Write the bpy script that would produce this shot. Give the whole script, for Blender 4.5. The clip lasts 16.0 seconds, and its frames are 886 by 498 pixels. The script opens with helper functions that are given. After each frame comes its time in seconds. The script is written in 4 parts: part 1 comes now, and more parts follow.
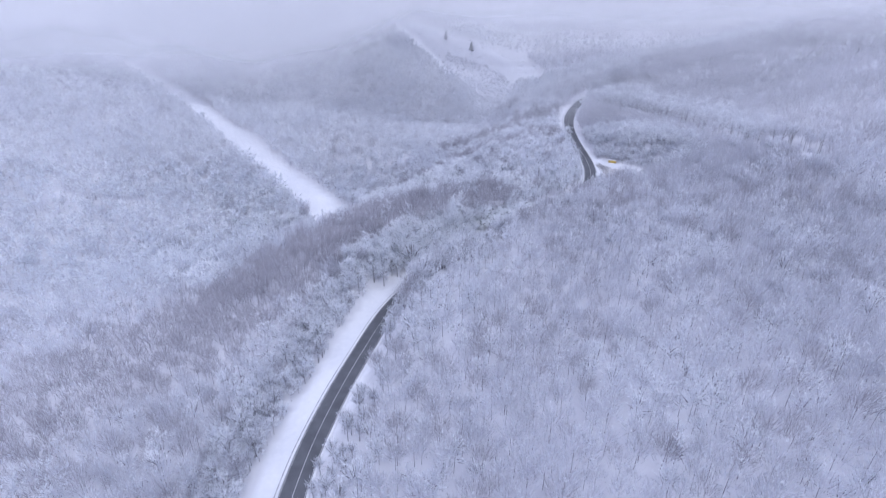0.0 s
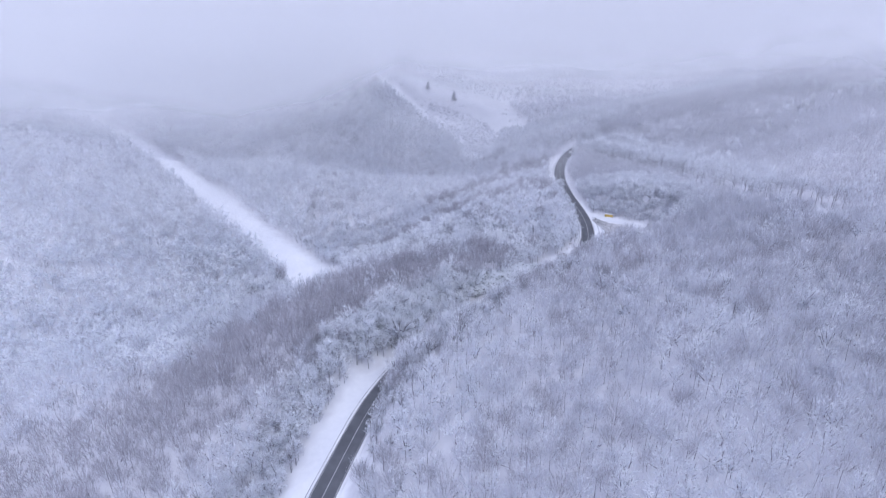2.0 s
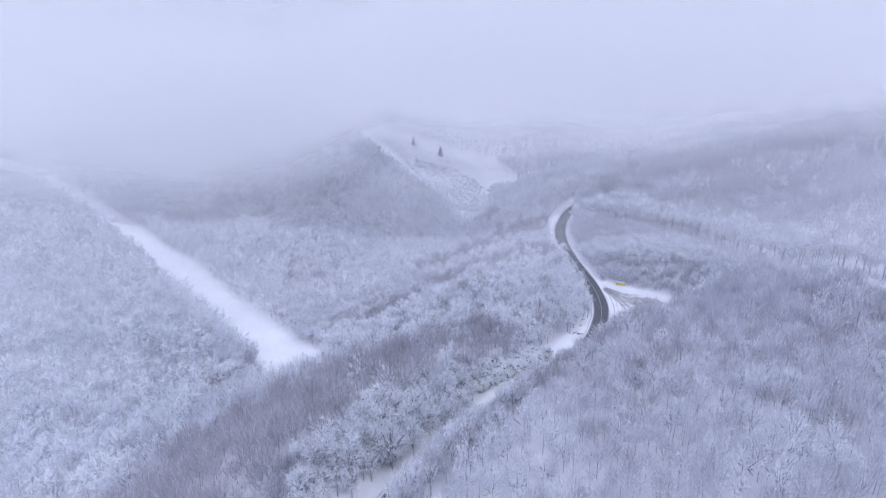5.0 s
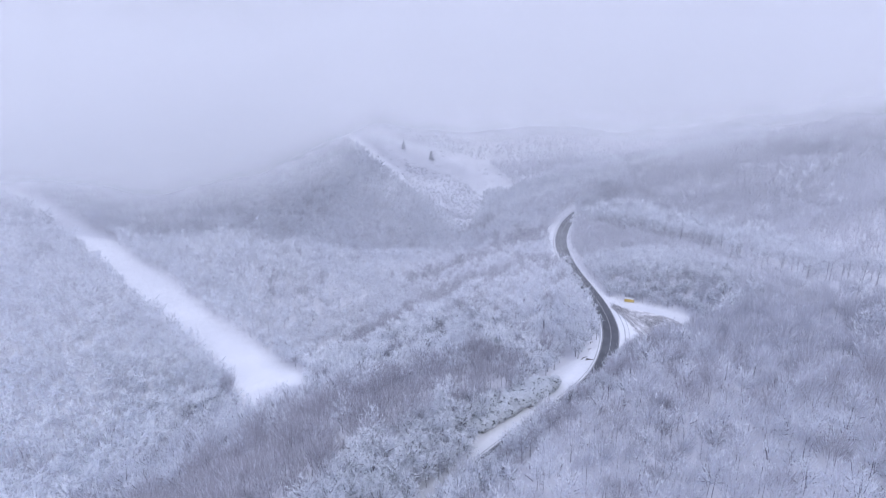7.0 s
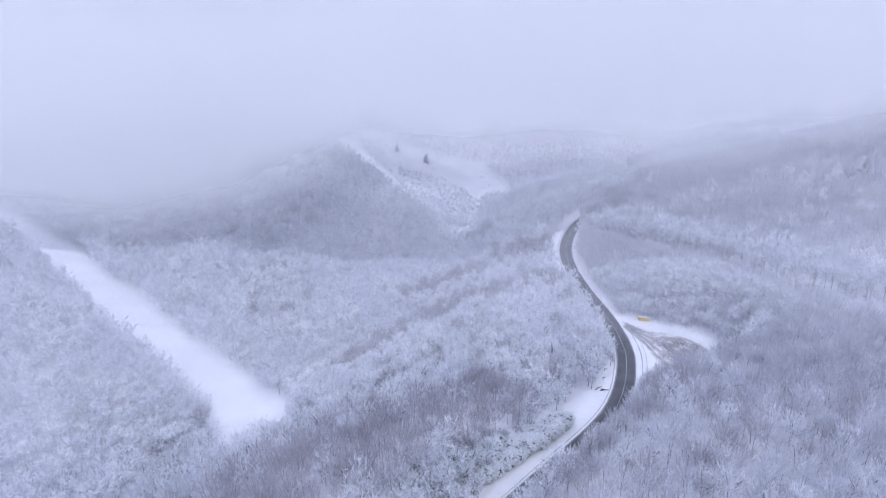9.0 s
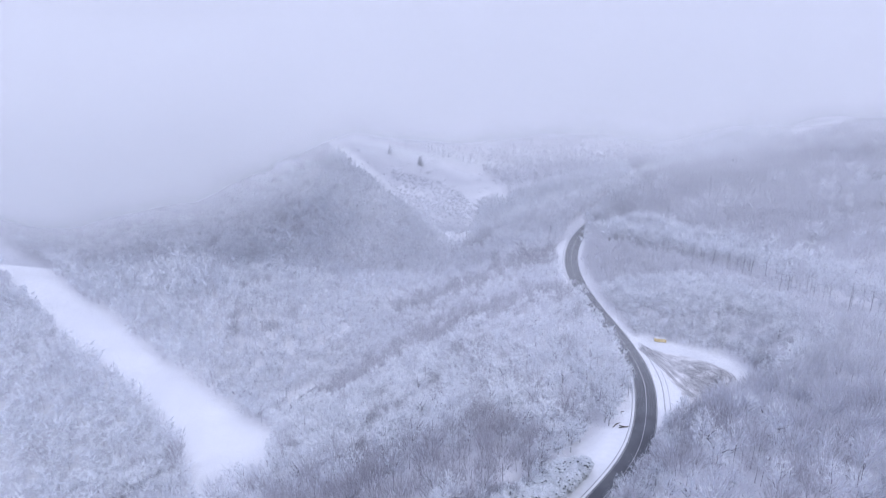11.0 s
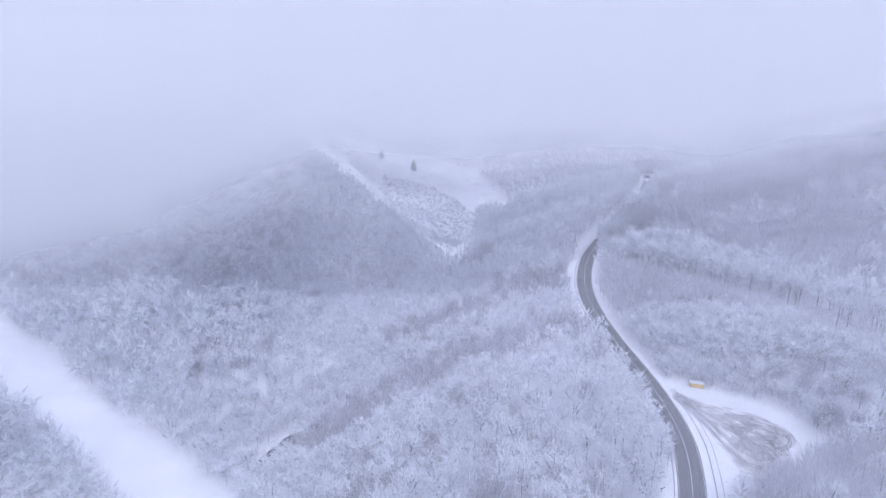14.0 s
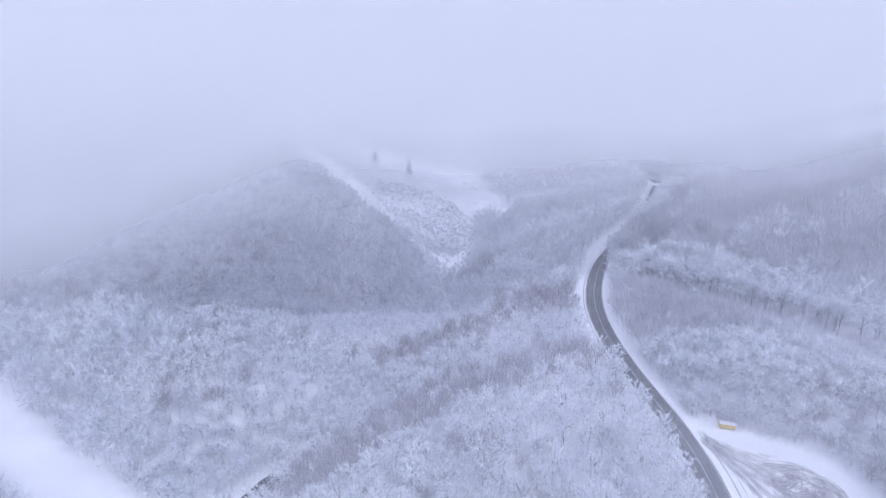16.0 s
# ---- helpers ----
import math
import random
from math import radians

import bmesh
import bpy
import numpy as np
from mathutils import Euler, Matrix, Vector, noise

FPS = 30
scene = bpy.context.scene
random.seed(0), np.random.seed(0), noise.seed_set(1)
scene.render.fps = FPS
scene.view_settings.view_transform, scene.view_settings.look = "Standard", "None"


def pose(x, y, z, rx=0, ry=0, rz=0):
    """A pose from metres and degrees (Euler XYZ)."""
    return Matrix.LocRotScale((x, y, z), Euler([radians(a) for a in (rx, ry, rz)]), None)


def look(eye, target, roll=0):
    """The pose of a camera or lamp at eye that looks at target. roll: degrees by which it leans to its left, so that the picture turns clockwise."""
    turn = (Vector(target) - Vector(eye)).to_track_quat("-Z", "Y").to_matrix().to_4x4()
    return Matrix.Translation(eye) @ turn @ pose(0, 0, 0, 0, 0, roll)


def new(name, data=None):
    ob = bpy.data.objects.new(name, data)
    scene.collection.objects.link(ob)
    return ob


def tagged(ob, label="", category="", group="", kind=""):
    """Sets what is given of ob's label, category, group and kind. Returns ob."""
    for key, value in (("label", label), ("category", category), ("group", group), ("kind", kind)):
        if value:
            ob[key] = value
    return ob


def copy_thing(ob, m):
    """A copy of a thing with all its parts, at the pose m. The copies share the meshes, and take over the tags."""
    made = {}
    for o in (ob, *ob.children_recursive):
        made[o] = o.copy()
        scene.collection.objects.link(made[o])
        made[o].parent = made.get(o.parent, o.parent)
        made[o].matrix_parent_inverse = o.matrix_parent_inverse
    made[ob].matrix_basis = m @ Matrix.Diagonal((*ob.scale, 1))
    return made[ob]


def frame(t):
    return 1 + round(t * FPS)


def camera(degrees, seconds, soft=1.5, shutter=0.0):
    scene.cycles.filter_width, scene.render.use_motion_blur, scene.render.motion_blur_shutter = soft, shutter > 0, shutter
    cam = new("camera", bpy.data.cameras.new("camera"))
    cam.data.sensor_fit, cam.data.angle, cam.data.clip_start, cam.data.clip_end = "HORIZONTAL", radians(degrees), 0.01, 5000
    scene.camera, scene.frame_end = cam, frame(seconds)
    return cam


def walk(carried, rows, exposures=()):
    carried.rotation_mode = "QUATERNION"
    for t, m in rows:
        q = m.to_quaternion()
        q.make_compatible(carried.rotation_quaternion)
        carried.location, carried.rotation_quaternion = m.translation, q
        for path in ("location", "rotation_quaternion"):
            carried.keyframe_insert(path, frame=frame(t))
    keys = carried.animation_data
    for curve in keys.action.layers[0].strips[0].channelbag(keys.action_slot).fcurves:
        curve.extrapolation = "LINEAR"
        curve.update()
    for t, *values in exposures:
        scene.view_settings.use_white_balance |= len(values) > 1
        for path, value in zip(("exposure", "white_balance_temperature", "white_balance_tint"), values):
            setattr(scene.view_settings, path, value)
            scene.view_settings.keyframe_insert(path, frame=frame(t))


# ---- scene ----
cam = camera(78.4, 16.0, soft=1.2)
METRES, EYE, TILT, LEAN, TURN = 180.0, 110.0, -26.0, -0.5, 0.0
ROWS = [
    (0.0, 0.0, 0.0, 0.0, 0.0, 0.0, -0.0),
    (0.5, -0.0025, 0.0304, 0.0154, -0.44, 0.65, 0.32),
    (1.0, -0.0067, 0.0622, 0.0309, -0.76, 2.0, 0.54),
    (1.5, -0.0108, 0.0909, 0.0447, -1.29, 3.21, 0.85),
    (2.0, -0.0147, 0.1209, 0.0596, -1.75, 4.49, 1.14),
    (2.5, -0.0181, 0.149, 0.0733, -2.07, 5.67, 1.3),
    (3.0, -0.0218, 0.1795, 0.0873, -2.34, 6.95, 1.5),
    (3.5, -0.0244, 0.2077, 0.1002, -2.59, 8.06, 1.64),
    (4.0, -0.0276, 0.2377, 0.1144, -2.79, 9.14, 1.83),
    (6.5, -0.0346, 0.3735, 0.1788, -4.1, 9.9, 2.63),
    (7.0, -0.0328, 0.4023, 0.1927, -4.26, 9.92, 2.79),
    (7.5, -0.0313, 0.4292, 0.2049, -4.5, 9.92, 2.98),
    (8.0, -0.0296, 0.4582, 0.2185, -4.57, 9.9, 3.05),
    (8.5, -0.0277, 0.4852, 0.2307, -4.68, 9.94, 3.07),
    (9.0, -0.0267, 0.5136, 0.245, -4.77, 9.97, 3.13),
    (11.5, -0.0165, 0.6462, 0.313, -5.33, 9.87, 3.8),
    (12.0, -0.0137, 0.6745, 0.327, -5.41, 9.85, 3.84),
    (12.5, -0.0113, 0.7005, 0.3397, -5.49, 9.84, 3.9),
    (13.0, -0.0088, 0.7294, 0.3546, -5.61, 9.8, 3.9),
    (13.5, -0.0064, 0.756, 0.368, -5.71, 9.81, 3.97),
    (14.0, -0.003, 0.7848, 0.3828, -5.8, 9.79, 4.04),
    (14.5, 0.0013, 0.8108, 0.396, -6.02, 9.78, 4.14),
    (15.0, 0.005, 0.8388, 0.4108, -6.08, 9.74, 4.12),
    (15.5, 0.0093, 0.865, 0.4245, -6.08, 9.71, 4.13),
    (16.0, 0.0131, 0.8939, 0.4392, -6.13, 9.66, 4.14),
]
walk(cam, [(t, pose(0, 0, EYE, TILT, LEAN, TURN) @ pose(METRES * x, METRES * y, METRES * z, 90 + pitch, roll, yaw)) for t, x, y, z, yaw, pitch, roll in ROWS],
     [(0.0, -0.15), (4.0, -0.14), (9.0, -0.09), (12.5, -0.05), (16.0, -0.06)])


# ---- daylight under low cloud ----
world = bpy.data.worlds.new("overcast_sky")
world.use_nodes = True
scene.world = world
wn, wl = world.node_tree.nodes, world.node_tree.links
wn.clear()
sky = wn.new("ShaderNodeTexSky")
sky.sky_type, sky.sun_disc = "NISHITA", False
sky.sun_elevation, sky.sun_rotation = radians(42), radians(200)
haze = wn.new("ShaderNodeBackground")
haze.inputs["Color"].default_value = (0.625, 0.680, 0.985, 1)
haze.inputs["Strength"].default_value = 1.58
clear_sky = wn.new("ShaderNodeBackground")
clear_sky.inputs["Strength"].default_value = 0.08
both = wn.new("ShaderNodeMixShader")
both.inputs["Fac"].default_value = 0.93
wout = wn.new("ShaderNodeOutputWorld")
wl.new(sky.outputs["Color"], clear_sky.inputs["Color"])
wl.new(clear_sky.outputs["Background"], both.inputs[1])
wl.new(haze.outputs["Background"], both.inputs[2])
wl.new(both.outputs["Shader"], wout.inputs["Surface"])

sun = new("sun", bpy.data.lights.new("sun", "SUN"))
sun.data.energy, sun.data.angle, sun.data.color = 1.1, radians(25), (0.90, 0.94, 1.0)
sun.matrix_world = look((60, -150, 220), (0, 0, 0))


# ---- materials ----
def material(name, dark, light, scale=1.0, fine=8.0, rough=0.8, bump=0.0, metal=0.0, island=0.0, rand=0.0, low=0.35, high=0.65, stretch=(1, 1, 1)):
    """Two scales of noise between two colours; island and rand: how far single pieces and objects differ in value."""
    m = bpy.data.materials.new(name)
    m.use_nodes = True
    n, l = m.node_tree.nodes, m.node_tree.links
    b = n["Principled BSDF"]
    b.inputs["Roughness"].default_value, b.inputs["Metallic"].default_value = rough, metal
    co = n.new("ShaderNodeTexCoord")
    mp = n.new("ShaderNodeMapping")
    mp.inputs["Scale"].default_value = stretch
    l.new(co.outputs["Object"], mp.inputs["Vector"])
    t1, t2 = n.new("ShaderNodeTexNoise"), n.new("ShaderNodeTexNoise")
    t1.inputs["Scale"].default_value, t1.inputs["Detail"].default_value = scale, 4
    t2.inputs["Scale"].default_value, t2.inputs["Detail"].default_value = fine, 3
    l.new(mp.outputs["Vector"], t1.inputs["Vector"])
    l.new(mp.outputs["Vector"], t2.inputs["Vector"])
    add = n.new("ShaderNodeMath")
    add.operation = "MULTIPLY_ADD"
    add.inputs[1].default_value = 0.35
    l.new(t2.outputs["Fac"], add.inputs[0])
    l.new(t1.outputs["Fac"], add.inputs[2])
    sub = n.new("ShaderNodeMath")
    sub.operation = "SUBTRACT"
    sub.inputs[1].default_value = 0.175
    l.new(add.outputs[0], sub.inputs[0])
    ramp = n.new("ShaderNodeValToRGB")
    ramp.color_ramp.elements[0].position, ramp.color_ramp.elements[1].position = low, high
    ramp.color_ramp.elements[0].color, ramp.color_ramp.elements[1].color = (*dark, 1), (*light, 1)
    l.new(sub.outputs[0], ramp.inputs["Fac"])
    col = ramp.outputs["Color"]
    for amount, node, sock in ((island, "ShaderNodeNewGeometry", "Random Per Island"), (rand, "ShaderNodeObjectInfo", "Random")):
        if amount:
            g = n.new(node)
            mr = n.new("ShaderNodeMapRange")
            mr.inputs["To Min"].default_value, mr.inputs["To Max"].default_value = 1 - amount, 1 + amount * 0.6
            l.new(g.outputs[sock], mr.inputs["Value"])
            hv = n.new("ShaderNodeHueSaturation")
            l.new(mr.outputs["Result"], hv.inputs["Value"])
            l.new(col, hv.inputs["Color"])
            col = hv.outputs["Color"]
    l.new(col, b.inputs["Base Color"])
    if bump:
        bp = n.new("ShaderNodeBump")
        bp.inputs["Strength"].default_value, bp.inputs["Distance"].default_value = bump, 0.3
        l.new(add.outputs[0], bp.inputs["Height"])
        l.new(bp.outputs["Normal"], b.inputs["Normal"])
    return m


SNOW = material("snow", (0.69, 0.70, 0.735), (0.79, 0.795, 0.82), 0.05, 0.7, 0.75, 0.14)
def let_light_through(m, share):
    """Loose snow and rime on thin twigs pass part of the light on."""
    n, l = m.node_tree.nodes, m.node_tree.links
    b, out = n["Principled BSDF"], n["Material Output"]
    tr, mix = n.new("ShaderNodeBsdfTranslucent"), n.new("ShaderNodeMixShader")
    mix.inputs["Fac"].default_value = share
    l.new(b.inputs["Base Color"].links[0].from_socket, tr.inputs["Color"])
    l.new(b.outputs[0], mix.inputs[1])
    l.new(tr.outputs[0], mix.inputs[2])
    l.new(mix.outputs[0], out.inputs["Surface"])


def paint_wood_shade(m, colour):
    """Shade under the wood, put into the snow's colour by the ground's own attribute."""
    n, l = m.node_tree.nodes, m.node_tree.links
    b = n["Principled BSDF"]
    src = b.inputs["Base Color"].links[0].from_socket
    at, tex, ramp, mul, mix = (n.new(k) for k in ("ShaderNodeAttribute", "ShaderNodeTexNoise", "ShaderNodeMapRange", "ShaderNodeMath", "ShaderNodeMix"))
    at.attribute_name = "wood_shade"
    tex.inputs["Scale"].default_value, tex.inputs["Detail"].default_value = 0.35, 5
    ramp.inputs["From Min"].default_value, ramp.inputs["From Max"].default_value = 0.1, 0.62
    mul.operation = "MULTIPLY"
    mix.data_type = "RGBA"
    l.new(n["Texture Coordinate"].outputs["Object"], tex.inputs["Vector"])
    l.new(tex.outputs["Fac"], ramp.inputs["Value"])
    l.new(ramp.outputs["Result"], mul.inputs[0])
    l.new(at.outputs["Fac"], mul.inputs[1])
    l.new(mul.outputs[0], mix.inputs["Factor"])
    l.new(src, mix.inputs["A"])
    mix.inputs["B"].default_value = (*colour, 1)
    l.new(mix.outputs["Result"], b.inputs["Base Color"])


paint_wood_shade(SNOW, (0.65, 0.65, 0.685))
VERGE = material("trodden_snow", (0.68, 0.69, 0.715), (0.79, 0.795, 0.81), 0.12, 2.5, 0.7, 0.5)
ASPHALT = material("wet_asphalt", (0.078, 0.082, 0.094), (0.112, 0.116, 0.13), 0.25, 6.0, 0.6, 0.1)
PAINT = material("road_paint", (0.34, 0.34, 0.35), (0.62, 0.62, 0.62), 0.6, 4.0, 0.6)
SLUSH = material("brown_slush", (0.50, 0.49, 0.505), (0.78, 0.775, 0.79), 0.22, 1.1, 0.6, 0.6, low=0.42, high=0.66)
RUT = material("wet_wheel_ruts", (0.15, 0.148, 0.158), (0.34, 0.335, 0.35), 0.5, 3.0, 0.5, 0.3, island=0.3)
GREY_RUT = material("frozen_rut", (0.24, 0.24, 0.26), (0.48, 0.48, 0.50), 0.5, 3.0, 0.6, 0.3)
BARK = material("bark", (0.10, 0.092, 0.095), (0.19, 0.175, 0.175), 0.8, 5.0, 0.9, 0.4, rand=0.25, stretch=(1, 1, 0.2))
# lighter copy of the bark, with haze put into its colour
HAZED_BARK = material("hazed_bark", (0.33, 0.325, 0.345), (0.44, 0.43, 0.455), 0.8, 5.0, 0.9, 0.3, rand=0.25, stretch=(1, 1, 0.2))
TWIG = material("bare_twigs", (0.40, 0.39, 0.425), (0.50, 0.485, 0.52), 0.03, 0.5, 0.9, island=0.12)
DARK_TWIG = material("dark_wet_branches", (0.15, 0.145, 0.165), (0.25, 0.24, 0.265), 0.1, 1.5, 0.9, island=0.2)
# rimed twigs, paled further: haze over the farther woods put into the colour
HAZED_RIME = material("hazed_rimed_twigs", (0.60, 0.60, 0.64), (0.70, 0.70, 0.74), 0.03, 0.5, 0.9, island=0.12)
FROST = material("frosted_twigs", (0.66, 0.68, 0.735), (0.77, 0.79, 0.84), 0.03, 0.5, 0.85, island=0.1)
SNOW_TWIG = material("snow_on_branches", (0.81, 0.835, 0.87), (0.91, 0.925, 0.94), 0.04, 0.6, 0.75, island=0.08)
for rimed, share in ((TWIG, 0.5), (HAZED_RIME, 0.5), (FROST, 0.6), (SNOW_TWIG, 0.55)):
    let_light_through(rimed, share)
NEEDLE = material("frosted_needles", (0.10, 0.115, 0.135), (0.20, 0.22, 0.25), 0.5, 4.0, 0.8, island=0.3)
YELLOW = material("yellow_painted_steel", (0.56, 0.40, 0.10), (0.70, 0.52, 0.17), 0.6, 5.0, 0.5, 0.1)
STEEL = material("dull_steel", (0.16, 0.16, 0.17), (0.28, 0.28, 0.29), 1.0, 6.0, 0.5, metal=0.7)
WOOD = material("weathered_wood", (0.075, 0.06, 0.05), (0.17, 0.145, 0.125), 1.0, 8.0, 0.9, 0.3, stretch=(1, 1, 0.2))
WATER = material("dark_stream_water", (0.03, 0.035, 0.04), (0.06, 0.065, 0.075), 0.3, 2.0, 0.15, 0.15)


def mist_material(name, ahead, low, high, most, sag, top, shade):
    """Thin cloud: sees through below, thickens with height and in drifts, and ends above its top."""
    m = bpy.data.materials.new(name)
    m.use_nodes = True
    n, l = m.node_tree.nodes, m.node_tree.links
    n.clear()
    out = n.new("ShaderNodeOutputMaterial")
    mix, cloud = n.new("ShaderNodeMixShader"), n.new("ShaderNodeMixShader")
    clear, dif, tra = n.new("ShaderNodeBsdfTransparent"), n.new("ShaderNodeBsdfDiffuse"), n.new("ShaderNodeBsdfTranslucent")
    for s in (dif, tra):
        s.inputs["Color"].default_value = (shade, shade, shade, 1)
    geo = n.new("ShaderNodeNewGeometry")
    sep = n.new("ShaderNodeSeparateXYZ")
    l.new(geo.outputs["Position"], sep.inputs[0])
    mp = n.new("ShaderNodeMapping")
    mp.inputs["Scale"].default_value = (1, 1, 1.3)
    l.new(geo.outputs["Position"], mp.inputs["Vector"])
    tex = n.new("ShaderNodeTexNoise")
    tex.inputs["Scale"].default_value, tex.inputs["Detail"].default_value = 0.008, 3
    l.new(mp.outputs["Vector"], tex.inputs["Vector"])
    lift = n.new("ShaderNodeMath")
    lift.operation = "MULTIPLY_ADD"
    lift.inputs[1].default_value = 60
    l.new(tex.outputs["Fac"], lift.inputs[0])
    thick = n.new("ShaderNodeMapRange")
    thick.inputs["From Min"].default_value, thick.inputs["From Max"].default_value = 0.08 * ahead, 10 + 0.35 * ahead if ahead < 200 else 4 + 0.22 * ahead
    thick.inputs["To Min"].default_value, thick.inputs["To Max"].default_value = sag, sag + (16 if ahead < 200 else 30)
    west = n.new("ShaderNodeMath")
    west.operation = "MULTIPLY"
    west.inputs[1].default_value = -1
    l.new(sep.outputs["X"], west.inputs[0])
    l.new(west.outputs[0], thick.inputs["Value"])
    high_up = n.new("ShaderNodeMath")
    l.new(sep.outputs["Z"], high_up.inputs[0])
    l.new(thick.outputs["Result"], high_up.inputs[1])
    l.new(high_up.outputs[0], lift.inputs[2])
    mr = n.new("ShaderNodeMapRange")
    mr.interpolation_type = "SMOOTHSTEP"
    mr.inputs["From Min"].default_value, mr.inputs["From Max"].default_value = low + 30, high + 30
    mr.inputs["To Max"].default_value = most
    l.new(lift.outputs[0], mr.inputs["Value"])
    over = n.new("ShaderNodeMapRange")
    over.interpolation_type = "SMOOTHSTEP"
    over.inputs["From Min"].default_value, over.inputs["From Max"].default_value = top + 30, top + (46 if top < 120 else 85)
    over.inputs["To Min"].default_value, over.inputs["To Max"].default_value = 1, 0
    l.new(lift.outputs[0], over.inputs["Value"])
    layer = n.new("ShaderNodeMath")
    layer.operation = "MULTIPLY"
    l.new(mr.outputs["Result"], layer.inputs[0])
    l.new(over.outputs["Result"], layer.inputs[1])
    l.new(layer.outputs[0], mix.inputs["Fac"])
    l.new(dif.outputs[0], cloud.inputs[1])
    l.new(tra.outputs[0], cloud.inputs[2])
    l.new(clear.outputs[0], mix.inputs[1])
    l.new(cloud.outputs[0], mix.inputs[2])
    l.new(mix.outputs[0], out.inputs["Surface"])
    return m


# ---- the lie of the land: road, valley, spur and slopes as lines of x, y, height ----
ROAD = np.array([
    (-24, -110, -9), (-29, -30, -6), (-33, 40, -2), (-35, 75, .8), (-34.6, 89, 1.7), (-32.7, 108, 2.7), (-27.1, 132, 4.8), (-16.2, 168, 8), (2, 193, 10),
    (24.5, 212.5, 12), (49.5, 232.3, 13.6), (61.3, 243, 14.5), (69.5, 254.6, 15.4), (76.4, 268, 16.4), (80.8, 280, 17.4), (83.6, 300, 19.2),
    (82, 320, 22.4), (81.4, 336, 24.9), (82.3, 351, 27.1), (84.7, 365, 29.1), (89, 378, 30.9), (96, 393, 33), (104.2, 406, 34.7),
    (119.4, 425, 36.8), (140, 449, 39.5), (157, 468, 41.6), (176.5, 499, 45.1), (197, 530, 48.4), (206, 553, 47.5), (213, 588, 43), (224, 640, 36)])
VALLEY = [(-420, 120, -45), (-260, 190, -32), (-177, 218, -23), (-120, 258, -22), (-80, 300, -19), (-52, 322, -17), (-36, 342, -14), (-12, 385, -3), (20, 425, 7), (44, 456, 13), (80, 520, 16), (107, 579, 20), (150, 640, 34)]
EAST_SLOPE = [(-5, 60, 14), (14, 79, 20), (53, 72, 26), (4, 135, 18), (-3, 152, 15), (36, 151, 17), (50, 127, 19), (68, 139, 25), (97, 132, 26), (92, 188, 29), (33, 176, 21), (53, 187, 23),
              (67, 215, 26), (101, 221, 29), (128, 177, 32), (144, 252, 40), (120, 258, 30), (100, 20, 34), (200, 100, 48), (220, 200, 55), (-20, 10, 8)]
EAST_RIDGE = [(118, 287, 29), (132, 303, 35), (99, 308, 29), (134, 340, 36), (108, 392, 33), (170, 330, 48), (223, 344, 62), (194, 526, 48), (280, 555, 62), (330, 380, 88), (420, 520, 105), (150, 430, 46), (124, 412, 43), (162, 455, 50), (300, 250, 75)]
SPUR = [(-43, 93, 3), (-60, 110, 1), (-94, 140, -4), (-32, 177, 14), (-59, 196, 6), (-86, 187, -6), (-12, 230, 16), (-11, 269, 4), (22, 246, 15), (1, 296, 8), (29, 287, 12), (47, 285, 15), (37, 305, 20), (52, 313, 24), (62, 328, 24), (45, 340, 18), (60, 400, 22), (95, 450, 28), (130, 520, 34)]
WEST_SLOPE = [(-139, 219, -13), (-165, 279, -7), (-120, 284, -20), (-131, 323, 6), (-98, 320, -9), (-169, 334, 21), (-124, 362, 15), (-103, 351, 4), (-69, 332, -15), (-39, 350, -13),
              (-58, 367, 12), (-91, 373, 21), (-26, 377, 5), (-74, 389, 15), (-122, 393, 21), (-162, 396, 29), (-40, 405, 12), (-27, 418, 12), (-41, 448, 26), (26, 461, 14), (-230, 340, 38), (-260, 270, 20), (-350, 330, 60), (-110, 520, 66), (-220, 480, 60)]
FAR = [(-13, 508, 44), (10, 523, 26), (-45, 560, 70), (-80, 612, 94), (56, 543, 6), (71, 560, 12), (44, 592, 13), (27, 624, 25), (37, 688, 44), (47, 727, 46), (97, 735, 24), (-20, 690, 66), (-90, 720, 110),
       (0, 790, 90), (180, 700, 36), (180, 780, 56), (330, 760, 62), (-250, 640, 100), (-400, 600, 80), (500, 700, 80), (550, 300, 118), (480, 100, 100)]
CTRL = np.array(list(map(tuple, ROAD[::2])) + VALLEY + EAST_SLOPE + EAST_RIDGE + SPUR + WEST_SLOPE + FAR, float)

def kern(d2):
    return 0.5 * d2 * np.log(d2 + 1e-9)

def solve(smooth=60.0):
    p = CTRL[:, :2] / 100
    n = len(p)
    a = np.zeros((n + 3, n + 3))
    a[:n, :n] = kern(((p[:, None] - p[None]) ** 2).sum(2)) + np.eye(n) * smooth * 1e-4
    a[:n, n], a[:n, n + 1:] = 1, p
    a[n, :n], a[n + 1:, :n] = 1, p.T
    return np.linalg.solve(a, np.append(CTRL[:, 2], (0, 0, 0)))
W = solve()

def road_near(x, y):
    """Distance from the road's centre line, its height there, and the side (+ to the right)."""
    best = np.full(x.shape, 1e9); zz = np.zeros(x.shape); side = np.zeros(x.shape)
    for a, b in zip(ROAD[:-1], ROAD[1:]):
        d = b[:2] - a[:2]
        u = np.clip(((x - a[0]) * d[0] + (y - a[1]) * d[1]) / (d @ d), 0, 1)
        r = np.hypot(x - a[0] - u * d[0], y - a[1] - u * d[1])
        m = r < best
        best = np.where(m, r, best)
        zz = np.where(m, a[2] + u * (b[2] - a[2]), zz)
        side = np.where(m, np.sign((x - a[0]) * d[1] - (y - a[1]) * d[0]), side)
    return best, zz, side

